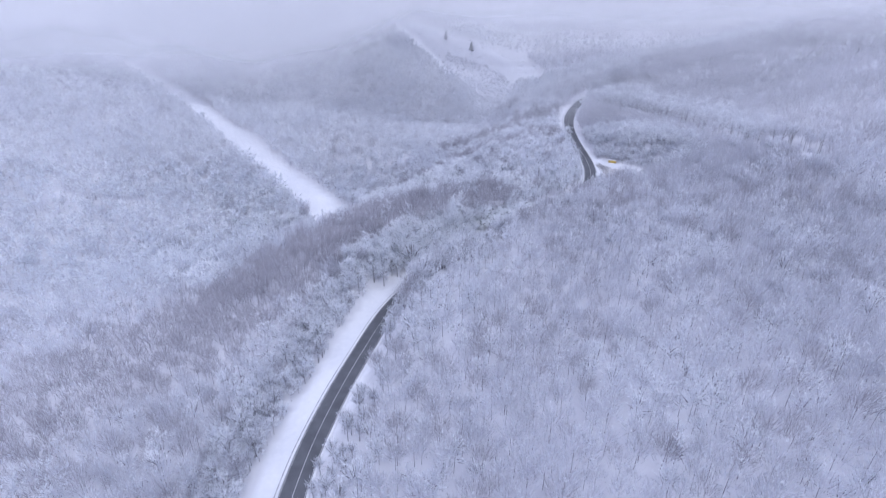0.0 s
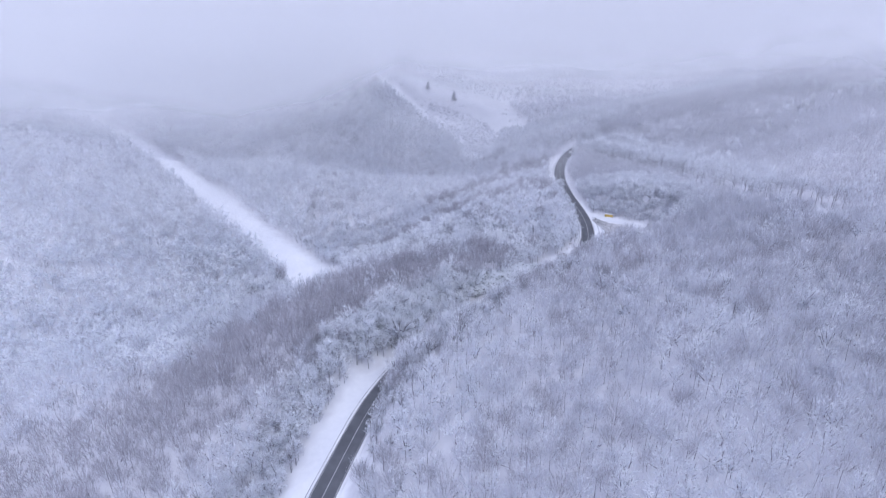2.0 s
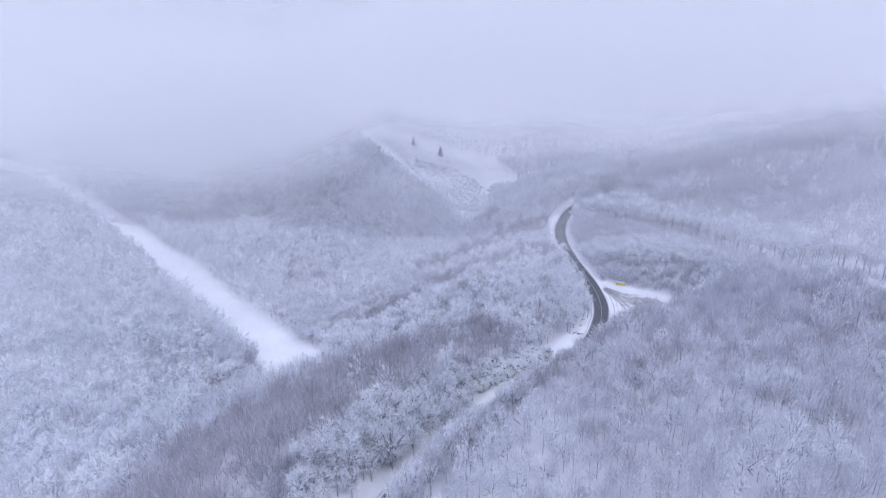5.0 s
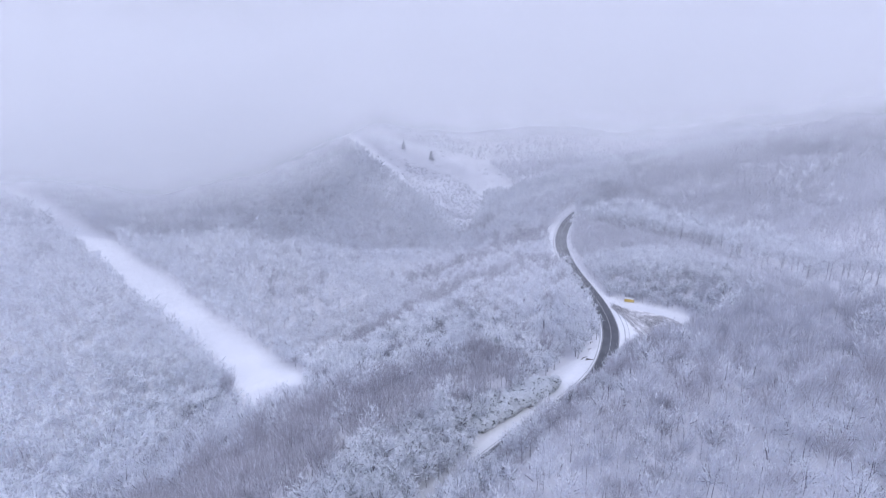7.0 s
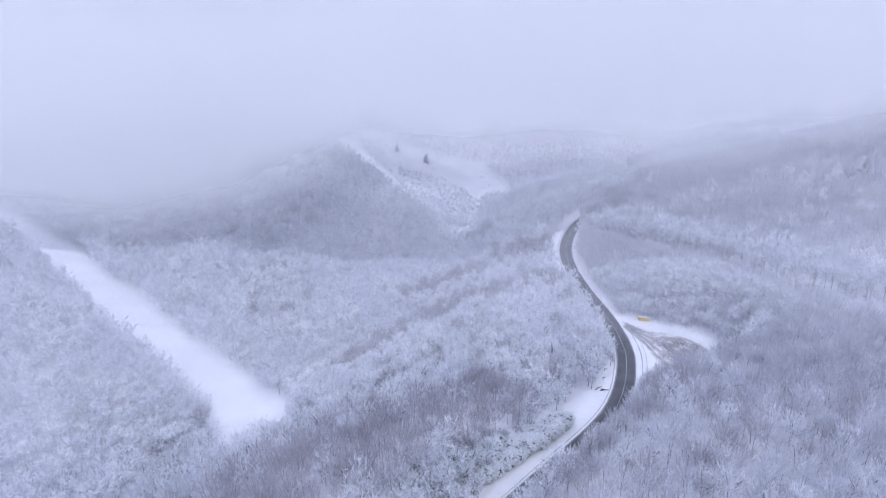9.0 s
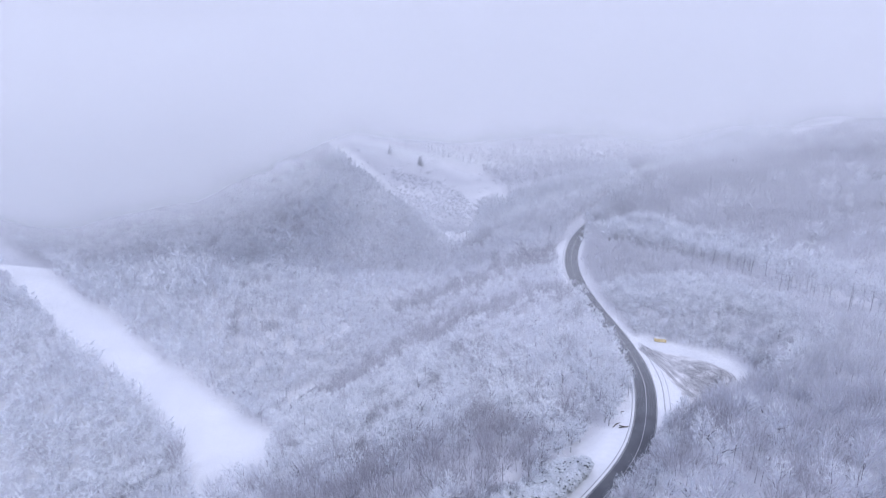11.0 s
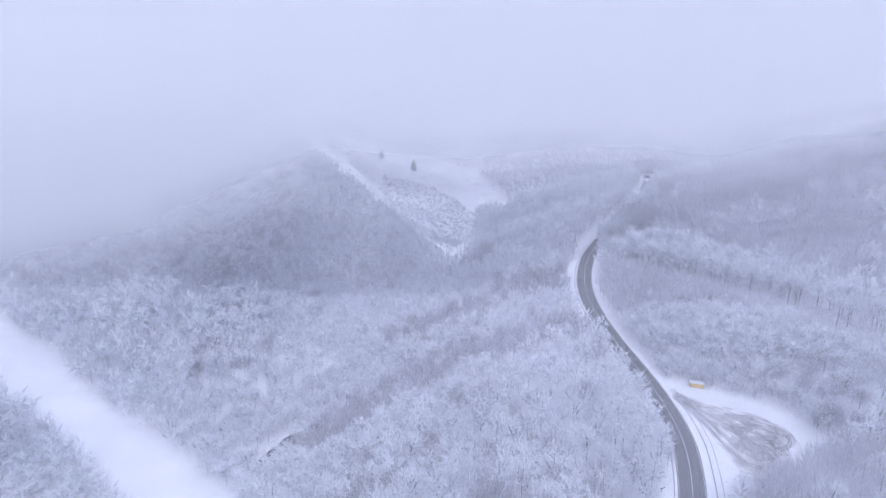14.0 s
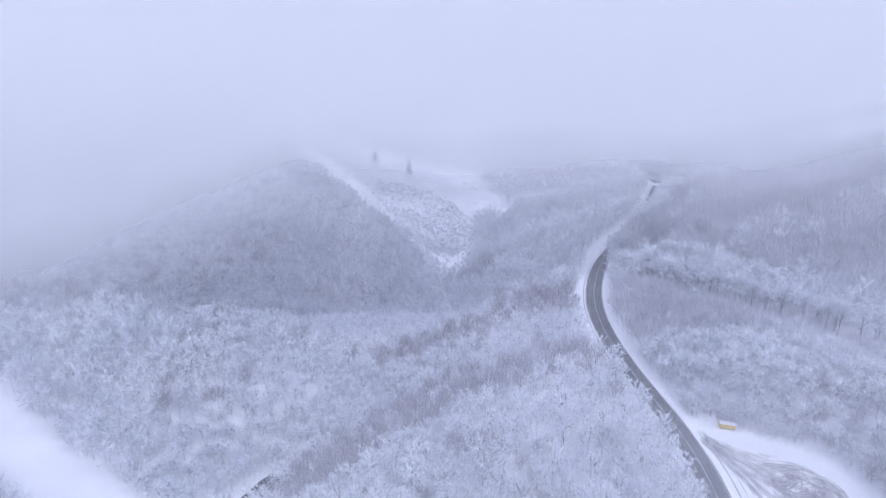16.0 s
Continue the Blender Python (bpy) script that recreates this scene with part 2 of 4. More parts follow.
def step(a, b, v):
    u = np.clip((v - a) / (b - a), 0, 1)
    return u * u * (3 - 2 * u)

def ground(x, y):
    x, y = np.asarray(x, float), np.asarray(y, float)
    cx, cy = np.clip(x, -450, 560), np.clip(y, 0, 800)
    z = W[-3] + W[-2] * cx / 100 + W[-1] * cy / 100
    for (px, py, _), w in zip(CTRL, W):
        z = z + w * kern(((cx - px) / 100) ** 2 + ((cy - py) / 100) ** 2)
    r, rz, side = road_near(x, y)
    k = step(np.where(side > 0, 4.5, 6.5), np.where(side > 0, 11, 17), r)
    bank = 4.0 * step(4, 10, r) * (1 - step(14, 32, r)) * (side > 0) * step(110, 170, y) * (1 - step(240, 256, y))
    return rz * (1 - k) + z * k + bank


def inside(x, y, ring):
    """Which points lie in a ring of corners."""
    hit = np.zeros(x.shape, bool)
    for (ax, ay), (bx, by) in zip(ring, ring[1:] + ring[:1]):
        cross = (ay > y) != (by > y)
        hit ^= cross & (x < (bx - ax) * (y - ay) / (by - ay + 1e-12) + ax)
    return hit


def near_line(x, y, line):
    """Distance from a line of x, y, half width, less that half width."""
    best = np.full(x.shape, 1e9)
    for a, b in zip(line[:-1], line[1:]):
        dx, dy = b[0] - a[0], b[1] - a[1]
        u = np.clip(((x - a[0]) * dx + (y - a[1]) * dy) / (dx * dx + dy * dy), 0, 1)
        best = np.minimum(best, np.hypot(x - a[0] - u * dx, y - a[1] - u * dy) - a[2] - u * (b[2] - a[2]))
    return best


LOT = [(83, 315), (90, 307), (97, 303), (107, 294), (113, 290), (118, 284), (120, 272), (114, 265), (98, 258), (84, 254), (74, 252), (76, 268)]
STRIP = [(-58, 280, 14), (-63, 306, 13.5), (-77, 321, 11.5), (-97, 332, 8), (-120, 345, 9.5), (-147, 365, 9), (-179, 391, 8.5), (-211, 411, 7), (-245, 428, 5.5), (-300, 450, 4)]
MEADOW = [(51, 466), (43, 452), (36, 469), (29, 489), (12, 520), (-4, 522), (-21, 537), (-38, 549), (-67, 592), (-85, 625), (-61, 690), (-28, 695), (0, 702), (24, 708), (46, 723), (80, 746), (106, 738), (108, 660), (108, 595), (111, 577), (97, 560), (88, 598), (77, 573), (66, 520)]
GAP = [(16, 212), (22, 225), (32, 235), (44, 246), (50, 253), (58, 257), (66, 257), (66, 250), (42, 226)]
TERRACE = [(112, 382), (120, 370), (131, 350), (138, 332), (143, 312), (146, 290), (151, 266), (157, 247), (165, 227)]
STREAM = [(-49, 326, 1.2), (-44, 332, 2.4), (-39, 338, 2.6), (-34, 343, 1.6)]


def lot_blend(x, y, z):
    ex = near_line(x, y, [(p[0], p[1], 0) for p in LOT + LOT[:1]])
    k = np.where(inside(x, y, LOT), 1.0, 1 - step(0, 9, ex))
    return z * (1 - k) + (17.3 + (y - 270) * 0.055) * k


def land(x, y):
    x, y = np.asarray(x, float), np.asarray(y, float)
    z = lot_blend(x, y, ground(x, y))
    r, rz, side = road_near(x, y)
    k = step(4.2, 7.0, r)
    z = (rz - 0.15) * (1 - k) + z * k
    s = near_line(x, y, STREAM)
    return z - 1.3 * (1 - step(-0.6, 1.6, s))


def part(name, bm, mat, parent=None, label=""):
    me = bpy.data.meshes.new(name)
    bm.to_mesh(me)
    bm.free()
    me.materials.append(mat)
    ob = new(name, me)
    if parent:
        ob.parent = parent
    return tagged(ob, label)


def soup(name, tri, mats, index, parent=None):
    """One mesh from an array of triangles (n, 3, 3) with a material index each."""
    me = bpy.data.meshes.new(name)
    n = len(tri)
    me.vertices.add(3 * n)
    me.vertices.foreach_set("co", np.ascontiguousarray(tri, np.float32).ravel())
    me.loops.add(3 * n)
    me.loops.foreach_set("vertex_index", np.arange(3 * n, dtype=np.int32))
    me.polygons.add(n)
    me.polygons.foreach_set("loop_start", np.arange(0, 3 * n, 3, dtype=np.int32))
    me.polygons.foreach_set("loop_total", np.full(n, 3, np.int32))
    for m in mats:
        me.materials.append(m)
    me.polygons.foreach_set("material_index", np.ascontiguousarray(index, np.int32))
    me.update()
    ob = new(name, me)
    if parent:
        ob.parent = parent
    return ob


def sheet(name, xs, ys, fn, mat, smooth=True):
    """A grid over xs and ys at height fn(x, y)."""
    gx, gy = np.meshgrid(xs, ys)
    z = fn(gx, gy)
    me = bpy.data.meshes.new(name)
    nx, ny = len(xs), len(ys)
    i = np.arange((nx - 1) * (ny - 1))
    a = (i // (nx - 1)) * nx + i % (nx - 1)
    faces = np.stack((a, a + 1, a + 1 + nx, a + nx), 1)
    me.vertices.add(nx * ny)
    me.vertices.foreach_set("co", np.stack((gx, gy, z), 2).astype(np.float32).ravel())
    me.loops.add(4 * len(faces))
    me.loops.foreach_set("vertex_index", faces.astype(np.int32).ravel())
    me.polygons.add(len(faces))
    me.polygons.foreach_set("loop_start", np.arange(0, 4 * len(faces), 4, dtype=np.int32))
    me.polygons.foreach_set("loop_total", np.full(len(faces), 4, np.int32))
    me.polygons.foreach_set("use_smooth", np.full(len(faces), smooth))
    me.materials.append(mat)
    me.update()
    return new(name, me)


def rolling(x, y):
    """The land, with snow drifts in the middle distance and plain hills further out."""
    x, y = np.asarray(x, float), np.asarray(y, float)
    z = land(x, y)
    out = np.maximum(np.maximum(-430 - x, x - 540), np.maximum(-y, y - 780))
    k = step(0, 500, out)
    hills = 15 + 10 * np.sin(x / 310 + 1) * np.sin(y / 270) + 5 * np.sin(x / 120 + y / 170)
    r, _, _ = road_near(x, y)
    calm = np.where(inside(x, y, LOT), 0.0, step(0, 9, near_line(x, y, [(p[0], p[1], 0) for p in LOT + LOT[:1]])))
    drift = 0.5 * np.sin(x / 9 + np.sin(y / 13)) * np.sin(y / 11 + 2) * step(8, 25, r) * calm
    return z * (1 - k) + hills * k + drift


edge = np.array([60, 140, 260, 450, 750, 1200, 1900, 2800])
xs = np.concatenate((-300 - edge[::-1], np.arange(-300, -60, 4.0), np.arange(-60, 150, 1.75), np.arange(150, 381, 5.0), 381 + edge))
ys = np.concatenate((-20 - edge[::-1], np.arange(-20, 50, 5.0), np.arange(50, 470, 1.75), np.arange(470, 721, 5.0), 721 + edge))
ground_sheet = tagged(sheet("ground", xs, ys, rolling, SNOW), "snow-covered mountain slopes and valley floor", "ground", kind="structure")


# ---- road ----
def smooth_road(spacing=1.5):
    """Points along the road's centre line, evenly spaced, with the way to the right."""
    p = ROAD.copy()
    for _ in range(3):
        q = np.empty((2 * len(p) - 2, 3))
        q[0::2], q[1::2] = 0.75 * p[:-1] + 0.25 * p[1:], 0.25 * p[:-1] + 0.75 * p[1:]
        p = np.vstack((p[:1], q, p[-1:]))
    s = np.concatenate(([0], np.cumsum(np.linalg.norm(np.diff(p[:, :2], axis=0), axis=1))))
    u = np.arange(0, s[-1], spacing)
    c = np.stack([np.interp(u, s, p[:, i]) for i in range(3)], 1)
    t = np.gradient(c[:, :2], axis=0)
    t /= np.linalg.norm(t, axis=1)[:, None]
    return c, np.stack((t[:, 1], -t[:, 0]), 1)


LINE, RIGHT = smooth_road()


def ribbon(offset, half, top, depth, first=0, last=None, wave=0.0):
    """A slab that follows the road at an offset to its right."""
    bm = bmesh.new()
    rows = []
    for i in range(first, len(LINE) if last is None else last):
        c, r = LINE[i], RIGHT[i]
        o = offset + wave * math.sin(i * 0.31) + wave * math.sin(i * 0.117 + 1)
        rows.append([bm.verts.new((c[0] + r[0] * d, c[1] + r[1] * d, c[2] + z)) for d, z in ((o - half, top - depth), (o - half, top), (o + half, top), (o + half, top - depth))])
    for a, b in zip(rows[:-1], rows[1:]):
        for j in range(3):
            bm.faces.new((a[j], a[j + 1], b[j + 1], b[j]))
    for cap in (rows[0], rows[-1]):
        bm.faces.new(cap)
    bmesh.ops.recalc_face_normals(bm, faces=bm.faces)
    return bm


road = part("road", ribbon(0, 3.25, 0.05, 0.3), ASPHALT)
tagged(road, "dark wet asphalt mountain road cleared of snow", "road", kind="structure")
part("centre_line", ribbon(0.1, 0.075, 0.056, 0.02), PAINT, road, "thin white painted line")
part("edge_line", ribbon(3.0, 0.07, 0.056, 0.02), PAINT, road, "thin white painted line")
part("edge_line", ribbon(-3.0, 0.07, 0.056, 0.02), PAINT, road, "thin white painted line")
part("rut", ribbon(-4.05, 0.16, 0.02, 0.2, wave=0.05), GREY_RUT, road, "dark frozen rut along the verge")
part("snow_bank", ribbon(-3.62, 0.3, 0.12, 0.3, wave=0.03), VERGE, road, "low ploughed snow bank")
part("snow_bank", ribbon(3.65, 0.32, 0.12, 0.3, wave=0.05), VERGE, road, "low ploughed snow bank")


# ---- churned lay-by beside the road ----
def lot_z(y):
    return 17.3 + (y - 270) * 0.055


rng = np.random.default_rng(7)
bm = bmesh.new()
CHURN = [(84.9, 308), (87.5, 301), (91.5, 295), (98, 292), (103.5, 287.8), (108.5, 283), (111, 276), (110, 271.5), (105, 270), (102, 264), (98, 260), (90, 256), (87, 259), (88, 268), (88.6, 276), (89.2, 283), (87.5, 292), (85.5, 300)]
rim = []
for a, b in zip(CHURN, CHURN[1:] + CHURN[:1]):
    for k in range(6):
        u = k / 6
        w = rng.normal(0, 0.28, 2)
        px, py = a[0] + (b[0] - a[0]) * u + w[0], a[1] + (b[1] - a[1]) * u + w[1]
        rim.append(bm.verts.new((px, py, lot_z(py) + 0.02)))
bm.faces.new(rim)
bmesh.ops.triangulate(bm, faces=bm.faces)
tagged(part("slush_patch", bm, SLUSH), "brown slush churned up on the snowy lay-by", "slush", kind="stuff")


def track(points, half, lift):
    """Triangles of a narrow rut along points on the lay-by."""
    p = np.asarray(points)
    t = np.gradient(p, axis=0)
    t /= np.linalg.norm(t, axis=1)[:, None] + 1e-9
    n = np.stack((-t[:, 1], t[:, 0]), 1) * half
    z = lot_z(p[:, 1]) + lift
    a, b = np.column_stack((p + n, z)), np.column_stack((p - n, z))
    return np.concatenate((np.stack((a[:-1], b[:-1], b[1:]), 1), np.stack((a[:-1], b[1:], a[1:]), 1)))


ruts = []
for i in range(72):
    cx, cy, big = ((103.5, 276.5, 6.8), (94.5, 268.5, 6.2), (98.5, 282, 5.0), (98, 273, 8.5))[i % 4]
    rad = rng.uniform(1.5, big)
    centre = np.array((cx, cy)) + rng.normal(0, 0.6, 2)
    turn = -1 if rng.uniform() < 0.7 else 1
    q = np.array((90.0, 294.0)) + rng.normal(0, (1.5, 3.4))
    gap = q - centre
    base, off = math.atan2(gap[1], gap[0]), math.acos(min(0.99, rad / np.linalg.norm(gap)))
    a0 = max((base + off, base - off), key=lambda a: turn * float(np.dot(centre + rad * np.array((math.cos(a), math.sin(a))) - q, (-math.sin(a), math.cos(a)))))
    ang = a0 + turn * np.linspace(0, rng.uniform(1.2, 4.6), 34)
    arc = np.stack((centre[0] + rad * np.cos(ang), centre[1] + rad * np.sin(ang)), 1)
    if i % 5 in (1, 3):
        e = np.array((84.2 + rng.uniform(0, 1.6), 312 - rng.uniform(0, 9)))
        u = np.linspace(0, 1, 22)[:-1, None]
        far = q * 0.45 + arc[0] * 0.55
        arc = np.vstack(((1 - u) ** 3 * e + 3 * u * (1 - u) ** 2 * q + 3 * u * u * (1 - u) * far + u ** 3 * arc[0], arc))
    arc = arc[inside(arc[:, 0], arc[:, 1], LOT) & (arc[:, 1] > 256)]
    if len(arc) > 6 and i % 3:
        ruts.append(track(arc, rng.uniform(0.045, 0.085), 0.03 + 0.0005 * i))
        if i % 2:
            ruts.append(track(arc + (0.55, 0.7), rng.uniform(0.04, 0.07), 0.032 + 0.0005 * i))
for i in range(90):
    seat = np.array(((103.5, 274), (98, 268), (101, 279))[i % 3]) + rng.normal(0, (0.9, 0.9))
    rad, a0, sweep = rng.uniform(1.5, 9.5), rng.uniform(0, 6.28), rng.uniform(1.2, 4.2)
    ang = a0 + np.linspace(0, sweep, 30)
    arc = seat + np.stack((rad * np.cos(ang), rad * 0.85 * np.sin(ang)), 1)
    arc = arc[inside(arc[:, 0], arc[:, 1], CHURN)]
    if len(arc) > 7 and np.max(np.linalg.norm(np.diff(arc, axis=0), axis=1)) < 2:
        ruts.append(track(arc, rng.uniform(0.03, 0.065), 0.07 + 0.0003 * i))
ruts = np.concatenate(ruts)
tagged(soup("wheel_ruts", ruts, [RUT], np.zeros(len(ruts))), "looping dark tyre ruts in slush and snow", "wheel ruts", kind="stuff")
mid = [i for i in range(len(LINE)) if 258 < LINE[i][1] < 302]
for off, half in ((5.5, 0.13), (7.0, 0.08)):
    way = [(LINE[i][0] + RIGHT[i][0] * (off + 0.12 * math.sin(i * 0.31)), LINE[i][1] + RIGHT[i][1] * off) for i in mid]
    strip = track(way, half, 0.0)
    strip[..., 2] = rolling(strip[..., 0].ravel(), strip[..., 1].ravel()).reshape(strip.shape[:2]) + 0.07
    tagged(soup("rut", strip, [GREY_RUT], np.zeros(len(strip)), road), "dark frozen rut along the verge")


# ---- trees ----
def blades(base, way, length, width, g):
    """Long thin triangles from base points along ways."""
    side = np.cross(way, g.normal(0, 1, way.shape))
    side /= np.linalg.norm(side, axis=1)[:, None] + 1e-9
    w = side * width[:, None] / 2
    return np.stack((base - w, base + w, base + way * length[:, None]), 1)


def unit(v):
    return v / (np.linalg.norm(v, axis=1)[:, None] + 1e-9)


def stem(points, radii, sides=5):
    """A tapered limb through points, as triangles."""
    rings = []
    for p, r in zip(points, radii):
        a = np.arange(sides) * 2 * np.pi / sides
        rings.append(np.stack((p[0] + r * np.cos(a), p[1] + r * np.sin(a), np.full(sides, p[2])), 1))
    out = []
    for a, b in zip(rings[:-1], rings[1:]):
        for j in range(sides):
            k = (j + 1) % sides
            out += [(a[j], a[k], b[k]), (a[j], b[k], b[j])]
    return np.array(out)


def limbs(g, tall, count, spread, sides=4):
    """Trunk and main limbs; returns triangles and the limbs' ends."""
    lean = g.normal(0, 0.25, 2)
    fork = tall * g.uniform(0.28, 0.42)
    top = np.array((lean[0], lean[1], tall * 0.86))
    tris = [stem([(0, 0, -0.4), (lean[0] * 0.3, lean[1] * 0.3, fork), top], (0.17, 0.12, 0.02), sides)]
    ends = []
    for i in range(count):
        a = 2 * np.pi * i / count + g.uniform(-0.4, 0.4)
        h = g.uniform(fork * 0.8, tall * 0.6)
        b = np.array((lean[0] * h / tall, lean[1] * h / tall, h))
        e = b + np.array((np.cos(a) * spread * g.uniform(0.6, 1), np.sin(a) * spread * g.uniform(0.6, 1), tall * g.uniform(0.18, 0.36)))
        m = (b + e) / 2 + np.array((0, 0, -0.15 * spread))
        tris.append(stem([b, m, e], (0.08, 0.055, 0.015), 3))
        ends += [m, e]
    return np.concatenate(tris), np.array(ends + [top])


def snowy_crown(g, tall, spread, count, white=0.74, full=0):
    """Twigs thick with snow along boughs that fan out and up, with gaps between the boughs."""
    return laden_boughs(g, tall, spread, count, (0.75, 0.5, 0.35), 0.15, white - 0.12, full or count, 1.15)


def laden_boughs(g, tall, spread, count, lie, rise, white, full, thick=1.0):
    """Boughs from the trunk to the crown's edge, each with a fan of snowy twigs, whitest on top."""
    boughs = max(8, count // 9)
    d = unit(g.normal(0, 1, (boughs, 3)) * (1, 1, lie[0]) + (0, 0, lie[1]))
    root = np.stack((np.zeros(boughs), np.zeros(boughs), tall * g.uniform(0.26, 0.5, boughs)), 1)
    tip = d * g.uniform(0.72, 1.04, (boughs, 1)) * (spread, spread, tall * 0.42) + (0, 0, tall * 0.55)
    arm = tip - root
    k = np.arange(count - boughs) % boughs
    u = g.uniform(0.42, 1.0, (len(k), 1))
    sag = np.array((0, 0, 1.0)) * (u - u * u) * lie[2] * spread
    base = root[k] + arm[k] * u + sag + g.normal(0, 0.16, (len(k), 3))
    way = unit(unit(arm)[k] * 0.9 + g.normal(0, 0.55, (len(k), 3)) + (0, 0, rise))
    far = (240 / full) ** 0.36
    twigs = blades(base, way, g.uniform(0.5, 1.2, len(k)) * spread / 3 * far * thick ** 0.6, g.uniform(0.10, 0.24, len(k)) * far ** 1.5 * thick, g)
    wood = blades(root + arm * 0.3, unit(arm), np.linalg.norm(arm, axis=1) * 0.72, g.uniform(0.12, 0.2, boughs) * thick ** 0.5, g)
    high = (base[:, 2] - tall * 0.58) / (tall * 0.36)
    lot = g.uniform(0, 1, len(k))
    snow = np.clip(white + (0.5 if count > 150 else 0.15) * high, 0.06, 0.95)
    shade = np.where(lot < snow, 0, np.where(lot < snow + (1 - snow) * 0.7, 1, np.where(lot < (0.97 if count > 150 else 2), 3, 4)))
    return np.concatenate((twigs, wood)), np.concatenate((shade, np.where(np.arange(boughs) % 4, 1, 4 if count > 150 else 3)))


def bare_crown(g, tall, spread, count, frost=0.28, thick=1.0):
    """A broom of thin upright twigs."""
    a, r = g.uniform(0, 2 * np.pi, count), np.sqrt(g.uniform(0, 1, count)) * spread
    h = tall * g.uniform(0.38, 0.8, count)
    base = np.stack((np.cos(a) * r * 0.7, np.sin(a) * r * 0.7, h - 0.25 * r), 1)
    way = unit(np.stack((np.cos(a) * r * 0.22, np.sin(a) * r * 0.22, np.full(count, 1.0)), 1) + g.normal(0, 0.15, (count, 3)))
    fat = max(0.85, (240 / count) ** 0.7)
    tri = blades(base, way, g.uniform(1.1, 3.1, count), g.uniform(0.045, 0.12, count) * fat * thick, g)
    u = g.uniform(0, 1, count)
    return tri, np.where(u < frost * 0.06, 0, np.where(u < frost * 0.42, 1, np.where(u < frost, 3, 2)))


def heaped_crown(g, tall, spread, count, white=0.64):
    """A broad low crown whose boughs bend under their snow."""
    return laden_boughs(g, tall, spread, count, (0.7, 0.42, 0.7), -0.15, white, count, 1.65)


def forest_template(kind, count, seed, heaped=False):
    g = np.random.default_rng(seed)
    tall, spread = g.uniform(8.5, 11), g.uniform(2.6, 3.4)
    wood = stem([(0, 0, -0.4), (g.normal(0, 0.2), g.normal(0, 0.2), tall * 0.5)], (0.08, 0.04), 3)
    if kind == "snowy" and heaped or kind == "mixed" and heaped and seed % 2:
        tri, idx = heaped_crown(g, tall, spread * 1.06, count, 0.95 if heaped == 2 else 0.64 if count > 150 else 0.8)
    elif kind == "snowy":
        tri, idx = snowy_crown(g, tall, spread, count)
    elif kind == "mixed":
        t1, i1 = snowy_crown(g, tall, spread, count // 3, 0.55, count)
        t2, i2 = bare_crown(g, tall, spread, count - count // 3, 0.94)
        tri, idx = np.concatenate((t1, t2)), np.concatenate((i1, i2))
    else:
        tri, idx = bare_crown(g, tall * 0.95, spread * 0.95, count, 0.7 if kind != "bare" else 0.3 if count > 90 else 0.65, 1.5 if heaped and count > 90 else 1.0)
    # heaped woods swap their bare twigs for the haze-paled ones
    if heaped and kind != "bare":
        idx = np.where(idx == 2, 3, idx)
    return np.concatenate((wood, tri)), np.concatenate((np.full(len(wood), 4 if count > 150 else 2), idx))


BELTS = [
    [(-165, 112, 34), (-95, 150, 34), (-72, 176, 32), (-50, 200, 30), (-32, 218, 24), (-12, 226, 17), (20, 243, 15), (26, 258, 8)],
    [(-22, 328, 11), (0, 333, 14), (20, 338, 15), (45, 334, 12), (66, 334, 8)], [(8, 392, 8), (22, 386, 9), (43, 384, 9), (65, 378, 9), (80, 366, 7)], [(50, 440, 7), (67, 457, 9), (106, 463, 9), (131, 475, 10), (153, 479, 10)],
    [(16, 196, 8), (32, 206, 9), (62, 230, 9), (93, 244, 12), (116, 268, 10), (140, 240, 18), (160, 228, 16)], [(52, 196, 7), (98, 196, 11), (150, 195, 14)],
    [(150, 428, 10), (172, 380, 10), (180, 329, 9)], [(-234, 484, 12), (-160, 494, 14), (-100, 488, 10), (-66, 478, 4)]]


HEAPED_BANK = [(74, 324), (92, 338), (119, 324), (131, 307), (140, 282), (122, 274), (118, 262), (84, 300)]
HEAPED_BROW = [(98, 400, 7), (122, 378, 5), (137, 350, 4), (146, 312, 4), (150, 290, 4), (156, 264, 4), (168, 236, 3)]


def patchy(x, y, size, seed):
    """Smooth patches from 0 to 1."""
    g = np.random.default_rng(seed)
    v = np.zeros(np.shape(x))
    for k in range(7):
        a, f = g.uniform(0, 6.28), g.uniform(0.6, 1.8) / size
        v = v + np.sin((x * np.cos(a) + y * np.sin(a)) * f + g.uniform(0, 6.28) + 1.3 * np.sin((x * np.sin(a) - y * np.cos(a)) * f * 0.7))
    return np.clip(0.5 + v / 6.5, 0, 1)


def open_land(x, y, margin=0.0):
    """Where no tree stands: road and verges, lay-by, cleared strip, meadow, stream."""
    r, _, side = road_near(x, y)
    left = np.where(y < 209, np.where(y > 185, 4.4, np.where(y > 174, 8.0, 10.5)), np.where(y < 262, 7.5, np.where(y < 330, 5.2, np.where((y > 408) & (y < 450), 11.0, 7.5))))
    right = np.where(y < 250, np.where((y > 100) & (y < 140), 7.4 + np.sin(y / 3), 4.4), np.where(y < 320, 7.0, np.where(y < 395, 6.0, 3.9)))
    free = r < np.where(side > 0, right, left) + margin
    free |= inside(x, y, LOT) | inside(x, y, GAP) | inside(x, y, MEADOW)
    free |= near_line(x, y, STRIP) < 1.0 + margin
    return free | (near_line(x, y, STREAM) < 0.9) | (near_line(x - 1, y + 3, STREAM) < 0.0)


